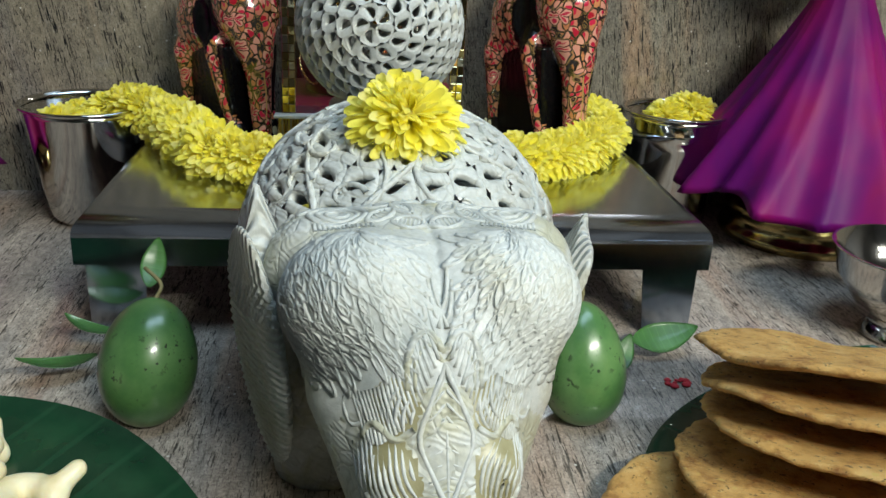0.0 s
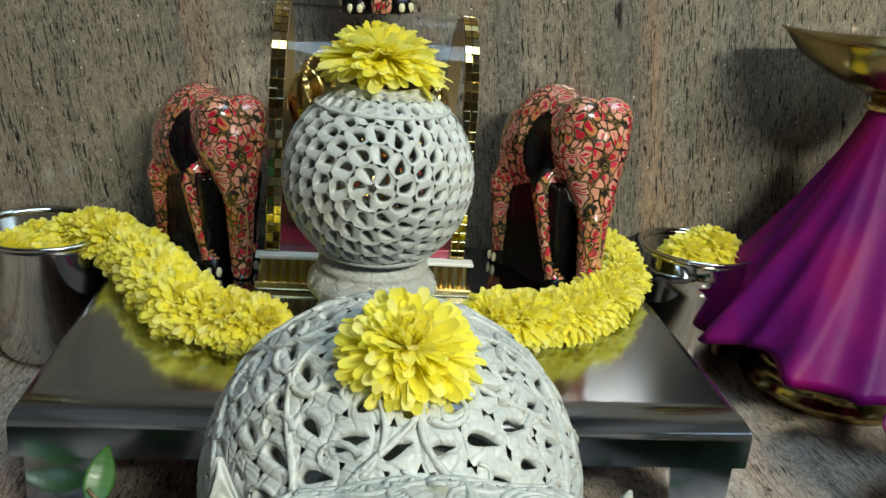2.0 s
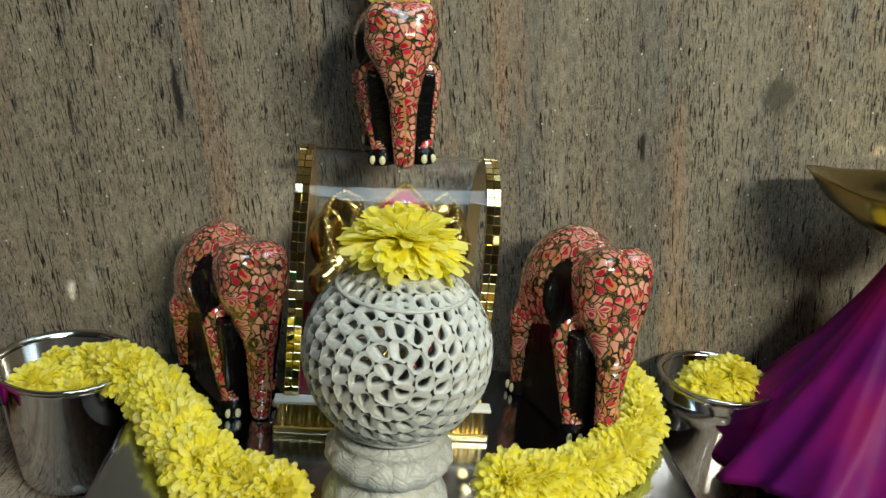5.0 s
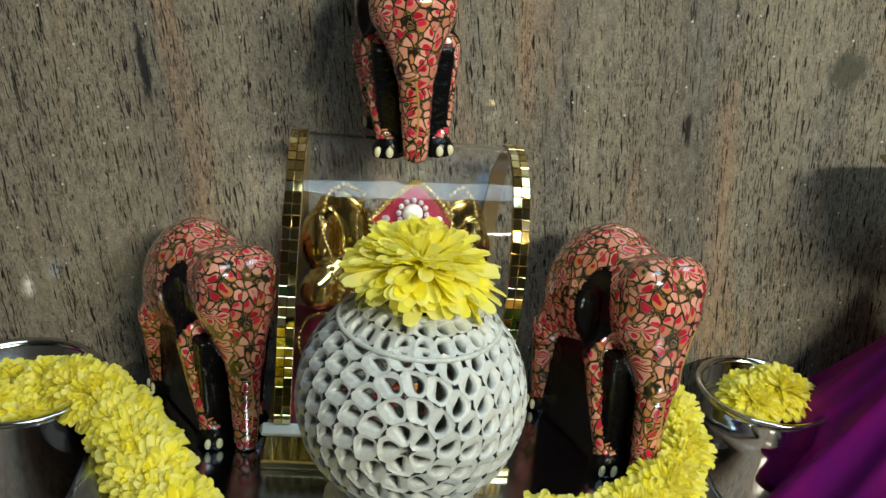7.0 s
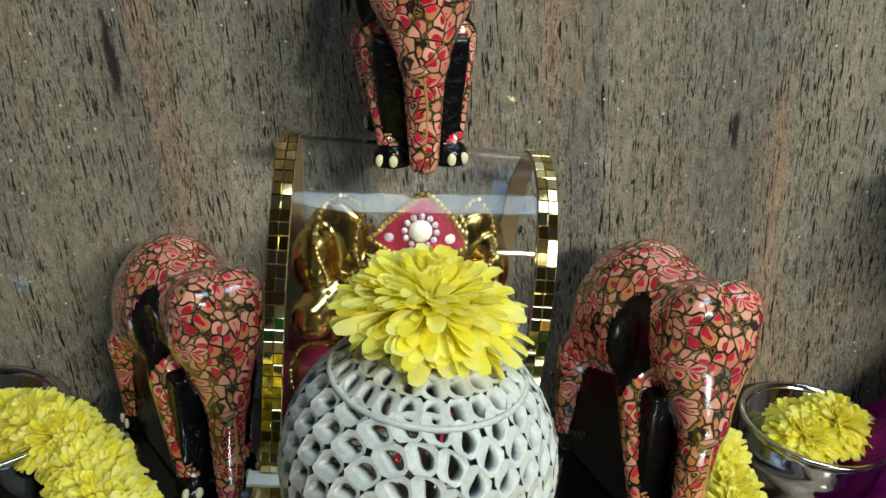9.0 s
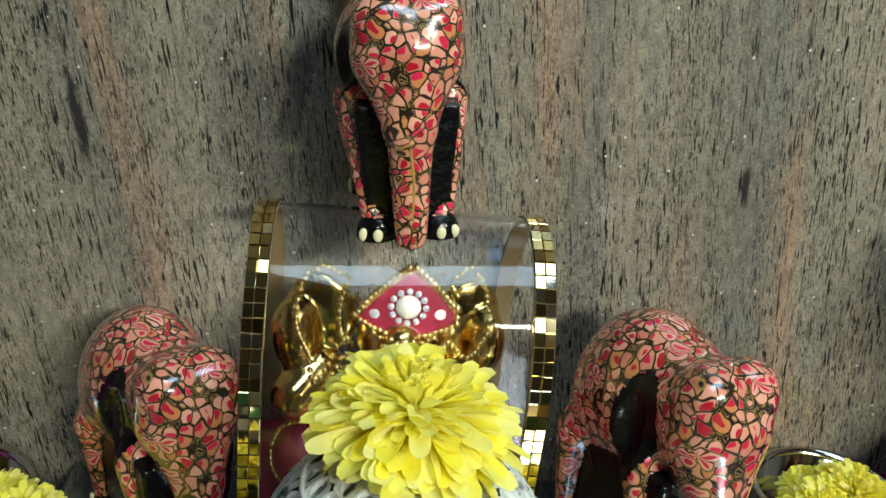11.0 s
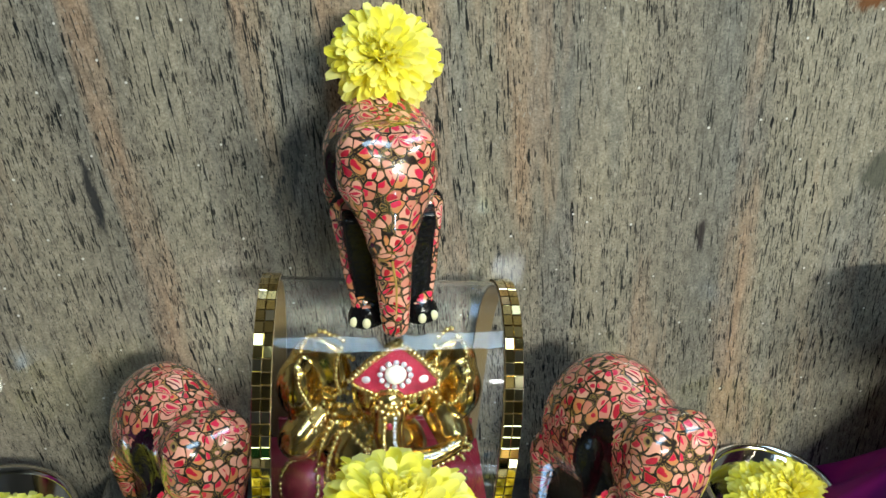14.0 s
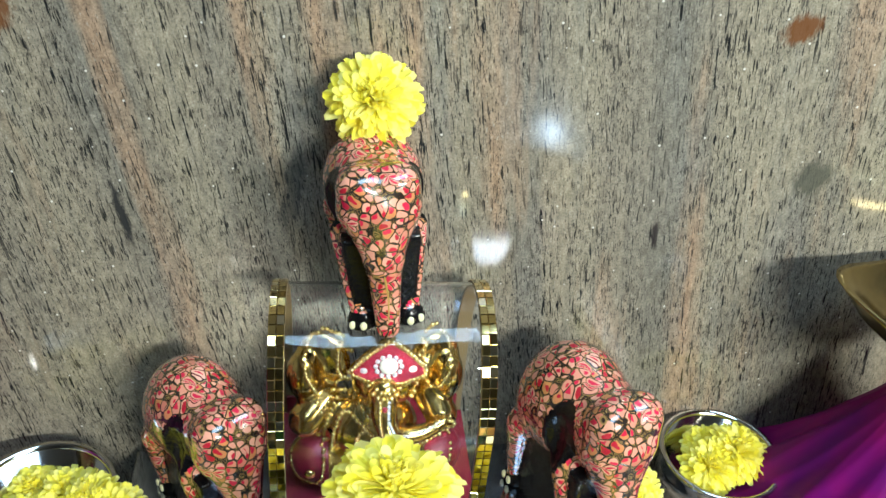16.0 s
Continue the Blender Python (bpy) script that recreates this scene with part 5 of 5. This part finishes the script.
CUPL = (-0.210, 0.490)
CUPR = (0.146, 0.507)
build_cup(pose(*CUPL, 0), 0.0345, 0.0235, 0.070, "plain polished steel tumbler filled with yellow flowers", False)
build_cup(pose(*CUPR, 0), 0.0318, 0.0268, 0.072, "banded polished steel cup filled with yellow flowers", True)
for dx, dy, r, k in ((-0.013, -0.008, 0.0175, 0), (0.012, 0.006, 0.0185, 1), (-0.008, 0.014, 0.016, 2), (0.008, -0.014, 0.0155, 2)):
    lone_blossom((CUPL[0] + dx, CUPL[1] + dy, 0.058 + 0.005 * (k == 1)), (dx * 8, dy * 8 - 0.2, 1), r, "yellow chrysanthemum resting in the steel tumbler", 0.7, k)
for dx, dy, r, k in ((-0.007, -0.006, 0.0185, 1), (0.010, 0.001, 0.0200, 0), (-0.002, 0.011, 0.016, 2)):
    lone_blossom((CUPR[0] + dx, CUPR[1] + dy, 0.066 + 0.003 * (1 - k)), (dx * 8, dy * 8 - 0.25, 1), r, "yellow chrysanthemum resting in the banded steel cup", 0.75, k)


# ---- brass lamps dressed in silk ----
def build_lamp(x, y, flip):
    t = thing("brass_oil_lamp", "tall brass oil lamp with a wide spouted bowl", "oil lamp", pose(x, y, 0), "brass oil lamps")
    base = [(0.001, 0.0), (0.0465, 0.0), (0.048, 0.003), (0.0472, 0.006), (0.044, 0.008), (0.0435, 0.016), (0.0455, 0.019), (0.044, 0.022), (0.039, 0.026), (0.020, 0.034), (0.012, 0.05)]
    part("base", mesh_from("base", *lathe(base, 64)), M_BRASS, t)
    stem = [(0.012, 0.05), (0.009, 0.07), (0.012, 0.09), (0.008, 0.10), (0.008, 0.14), (0.013, 0.153), (0.009, 0.160), (0.012, 0.167), (0.02, 0.172)]
    part("stem", mesh_from("stem", *lathe(stem, 32)), M_BRASS, t)

    def spout(r, z, a, i):
        d = (a - math.pi + 0.45 if not flip else a)
        d = math.atan2(math.sin(d), math.cos(d))
        k = max(0.0, math.cos(d)) ** 14
        far = r / 0.048
        return r * (1 + 0.30 * k * far ** 3), z + 0.003 * k * far ** 3
    bowl = [(0.001, 0.170), (0.018, 0.170), (0.032, 0.175), (0.042, 0.183), (0.047, 0.193), (0.0485, 0.1955), (0.046, 0.195), (0.040, 0.187), (0.030, 0.180), (0.001, 0.178)]
    part("bowl", mesh_from("bowl", *lathe(bowl, 72, spout)), M_BRASS, t, "open brass oil bowl with pointed spout")
    c = thing("silk_drape", "pleated magenta purple silk cloth tied round the lamp stem", "cloth", pose(x, y, 0), "silk drapes on lamps")

    def folds(r, z, a, i):
        s = max(0.0, min(1.0, (0.163 - z) / 0.130))
        w = 0.075 * s * (1 - 2 * abs(math.sin(4.5 * a + 0.6 * math.sin(2 * a) + 0.6))) + 0.045 * s * (1 - 2 * abs(math.sin(8.5 * a + 1 + 3 * s))) + 0.06 * s * math.sin(3 * a + 0.4) + 0.02 * math.sin(26 * s + 5 * a) * s * (1 - s)
        return r * (1 + w), z + 0.004 * s * s * math.sin(5 * a + 2.0) + 0.0015 * s * math.sin(9 * a)
    rows = []
    for s in np.linspace(0, 1, 30):
        rows.append((0.011 + 0.074 * s ** 1.26, 0.163 - 0.130 * s))
    hem = [(rows[-1][0] - 0.0012, rows[-1][1] + 0.0004)]
    inner = [(r - 0.0012, z) for r, z in reversed(rows[4:-1])]
    part("skirt", mesh_from("skirt", *lathe(rows + hem + inner, 180, folds)), M_CLOTH, c)
    ties = ([], [], [])
    tube(ties, [np.array((0.0125 * math.cos(a), 0.0125 * math.sin(a), 0.1625)) for a in np.linspace(0, 2 * math.pi, 33)], 0.0022, 8)
    part("tie_band", mesh_from("tie_band", *ties[:2]), M_GOLDFLAT, c, "gold tie band")
    return t


build_lamp(0.224, 0.476, False)
build_lamp(-0.345, 0.462, True)

# steel bowl beside the breads
bowl = thing("steel_bowl", "small polished steel footed bowl", "bowl", pose(0.207, 0.336, 0))
prof = [(0.001, 0.0), (0.017, 0.0), (0.018, 0.002), (0.014, 0.006), (0.013, 0.010), (0.024, 0.018), (0.033, 0.030), (0.0365, 0.043), (0.0378, 0.0445), (0.0362, 0.0445), (0.032, 0.031), (0.022, 0.020), (0.001, 0.015)]
part("body", mesh_from("body", *lathe(prof, 56)), M_CUP, bowl)


# ---- fruit, leaves ----
def leaf_mesh(name, length, width, curl, material, thick=0.0004, fold=0.15, seed=1, n=16, wave=0.0):
    V, F = [], []
    rng = random.Random(seed)
    ph = rng.uniform(0, 6)
    for side in (0, 1):
        for i in range(n + 1):
            s = i / n
            w = width * math.sin(math.pi * min(1, s * 0.97 + 0.02)) ** 0.75 * (1 - 0.25 * s)
            for k in range(-4, 5):
                q = k / 4
                V.append((length * (s - 0.5), w * q, curl * (s - 0.5) ** 2 * 4 * length + fold * w * abs(q) + wave * math.sin(9 * s + 2 * q + ph) * abs(q) + (thick if side else 0)))
    row = 9
    m = (n + 1) * row
    for i in range(n):
        for k in range(row - 1):
            a = i * row + k
            F.append((a, a + row, a + row + 1, a + 1))
            F.append((m + a, m + a + 1, m + a + row + 1, m + a + row))
    rim = [i * row for i in range(n + 1)] + [n * row + k for k in range(1, row)] + [i * row + row - 1 for i in range(n - 1, -1, -1)] + [k for k in range(row - 2, 0, -1)]
    for a, b in zip(rim, rim[1:] + rim[:1]):
        F.append((a, b, m + b, m + a))
    return mesh_from(name, V, F, mats=(material,))


def build_fruit(m, r, h, point, label, leaves):
    t = thing("green_fruit", label, "fruit", m, "green fruits before the stool")
    prof = []
    for a in np.linspace(-math.pi / 2, math.pi / 2, 26):
        z = h * math.sin(a)
        prof.append((max(0.0004, r * math.cos(a) * (1 - point * 0.32 * (math.sin(a) * 0.5 + 0.5))), z))
    part("flesh", mesh_from("flesh", *lathe(prof, 40)), M_FRUIT, t)
    acc = ([], [], [])
    tube(acc, smooth_path([(0, 0, h * 0.97), (0.001, 0.002, h + 0.005), (-0.006, 0.006, h + 0.010)], 8), 0.0008, 6)
    part("stalk", mesh_from("stalk", *acc[:2]), M_TWIG, t, "thin brown stalk")
    inv = m.inverted()
    for k, (lm, size) in enumerate(leaves):
        ob = part("leaf", leaf_mesh("leaf", size, size * 0.27, 0.12, M_LEAF, seed=k), None, t)
        ob.matrix_basis = inv @ lm
    return t


build_fruit(pose(-0.132, 0.272, 0.0225, -20, 6, 0), 0.0186, 0.0240, 0.35, "glossy green unripe fruit with stalk and leaves on the shelf", (
    (pose(-0.167, 0.322, 0.010, 15, -12, 165), 0.026), (pose(-0.174, 0.297, 0.007, 10, -10, 205), 0.030), (pose(-0.134, 0.300, 0.050, 20, -50, 80), 0.020)))
build_fruit(pose(0.031, 0.270, 0.0225, -14, -4, 0), 0.0190, 0.0245, 0.8, "glossy green pear-shaped fruit with leaves on the shelf", (
    (pose(0.082, 0.318, 0.008, 30, -8, 10), 0.032), (pose(0.058, 0.300, 0.010, 25, -40, 60), 0.018)))
loose = tagged(new("loose_leaf", leaf_mesh("loose_leaf", 0.020, 0.005, 0.2, M_LEAF, seed=7)), "small fallen green leaf on the shelf", "leaf")
loose.matrix_world = pose(-0.098, 0.322, 0.004, 10, -25, 80)

plate_l = tagged(new("plantain_leaf", leaf_mesh("plantain_leaf", 0.25, 0.074, 0.03, M_LEAF_DARK, 0.0006, 0.10, 3, 30, 0.003)), "dark glossy green leaf laid as a plate", "leaf plate", "leaf plates")
plate_l.matrix_world = pose(-0.172, 0.190, 0.0035, 0, 0, -36)
plate_r = tagged(new("plantain_leaf", leaf_mesh("plantain_leaf_b", 0.22, 0.066, 0.02, M_LEAF_DARK, 0.0006, 0.02, 5, 30, 0.0006)), "dark green leaf under the stacked fried breads", "leaf plate", "leaf plates")
plate_r.matrix_world = pose(0.113, 0.228, 0.001, 0, 0, 50)


# ---- fried breads ----
def bread_mesh(seed):
    rng = random.Random(seed)
    off = Vector((rng.uniform(0, 50), rng.uniform(0, 50), 0))

    def rim(r, z, a, i):
        p = Vector((math.cos(a), math.sin(a), 0)) * 1.6 + off
        k = 1 + 0.05 * noise.noise(p) + 0.022 * noise.noise(p * 7) + 0.012 * noise.noise(p * 19)
        q = Vector((r * math.cos(a), r * math.sin(a), z)) * 420 + off
        z += 0.0007 * noise.noise(q) + 0.0004 * noise.noise(q * 2.3)
        return r * k + 0.0006 * noise.noise(q * 1.7), z + 0.0022 * noise.noise(Vector((r * 40 * math.cos(a), r * 40 * math.sin(a), 0)) + off) + 0.004 * (r / 0.05) ** 2 * noise.noise(p * 0.8 + off)
    prof = [(r, 0.0) for r in np.linspace(0.0004, 0.047, 16)] + [(0.0492, 0.0002), (0.0508, 0.0009), (0.0514, 0.0020), (0.0509, 0.0034), (0.0495, 0.0041)]
    prof += [(r, 0.0043) for r in np.linspace(0.0475, 0.0004, 22)]
    return mesh_from("fried_bread", *lathe(prof, 130, rim), mats=(M_BREAD,))


STACK = ((0.112, 0.230, 0.0440, -19, 6, 1.0), (0.113, 0.221, 0.0345, -17, 6, 1.0), (0.111, 0.214, 0.0255, -15, 5, 1.0), (0.099, 0.200, 0.0160, -10, 4, 1.02), (0.066, 0.184, 0.0060, 0, 0, 0.95))
for k, (x, y, z, rx, ry, s) in enumerate(STACK):
    ob = new("fried_bread", bread_mesh(k))
    ob.matrix_world = pose(x, y, z, rx, ry, 0) @ pose(0, 0, 0, 0, 0, 50 * k) @ Matrix.Diagonal((s, s, 0.78, 1))
    tagged(ob, "round golden brown fried bread with spice flecks, stacked on a leaf", "flatbread", "stacked fried breads")


# ---- curled cream sweets on the leaf ----
def sweet_mesh(seed):
    rng = random.Random(seed)
    pts = [np.array((0.014 * math.cos(a) * (1 - 0.1 * a), 0.012 * math.sin(a), 0.004 * math.sin(a * 0.5 + rng.uniform(-0.3, 0.3)))) for a in np.linspace(0.2, 4.2, 9)]

    def solid(P):
        d = None
        for a, b in zip(pts, pts[1:]):
            q = sd_rod(P, a, b, 0.0066, 0.0066)
            d = q if d is None else blend(d, q, 0.003)
        d = blend(d, sd_rod(P, (0.012, 0.004, 0.003), (0.024, 0.012, 0.010), 0.0062, 0.0048), 0.004)
        return d
    v, f = carve(solid, (-0.03, -0.03, -0.014), (0.04, 0.03, 0.024), 0.0018)
    return mesh_from("curled_sweet", v, [tuple(q) for q in f], mats=(M_CREAM,))


for k, (x, y, z, rz) in enumerate(((-0.155, 0.205, 0.011, 10), (-0.174, 0.224, 0.011, 70), (-0.176, 0.220, 0.019, 130), (-0.168, 0.198, 0.011, 200))):
    ob = new("curled_sweet", sweet_mesh(k))
    ob.matrix_world = pose(x, y, z, 0, 0, rz) @ Matrix.Scale(0.62, 4)
    tagged(ob, "pale cream curled sweet heaped on the dark leaf", "sweet", "curled sweets")

# speck of red powder on the shelf
acc = ([], [], [])
for k in range(14):
    ball(acc, (0.081 + pick.uniform(-0.005, 0.005), 0.292 + pick.uniform(-0.003, 0.003), 0.0006), pick.uniform(0.0008, 0.002), 0, (1, 1, 0.4))
tagged(new("red_powder", mesh_from("red_powder", *acc[:2], mats=(M_SINDOOR,))), "pinch of red powder spilled on the granite shelf", "powder", kind="stuff")
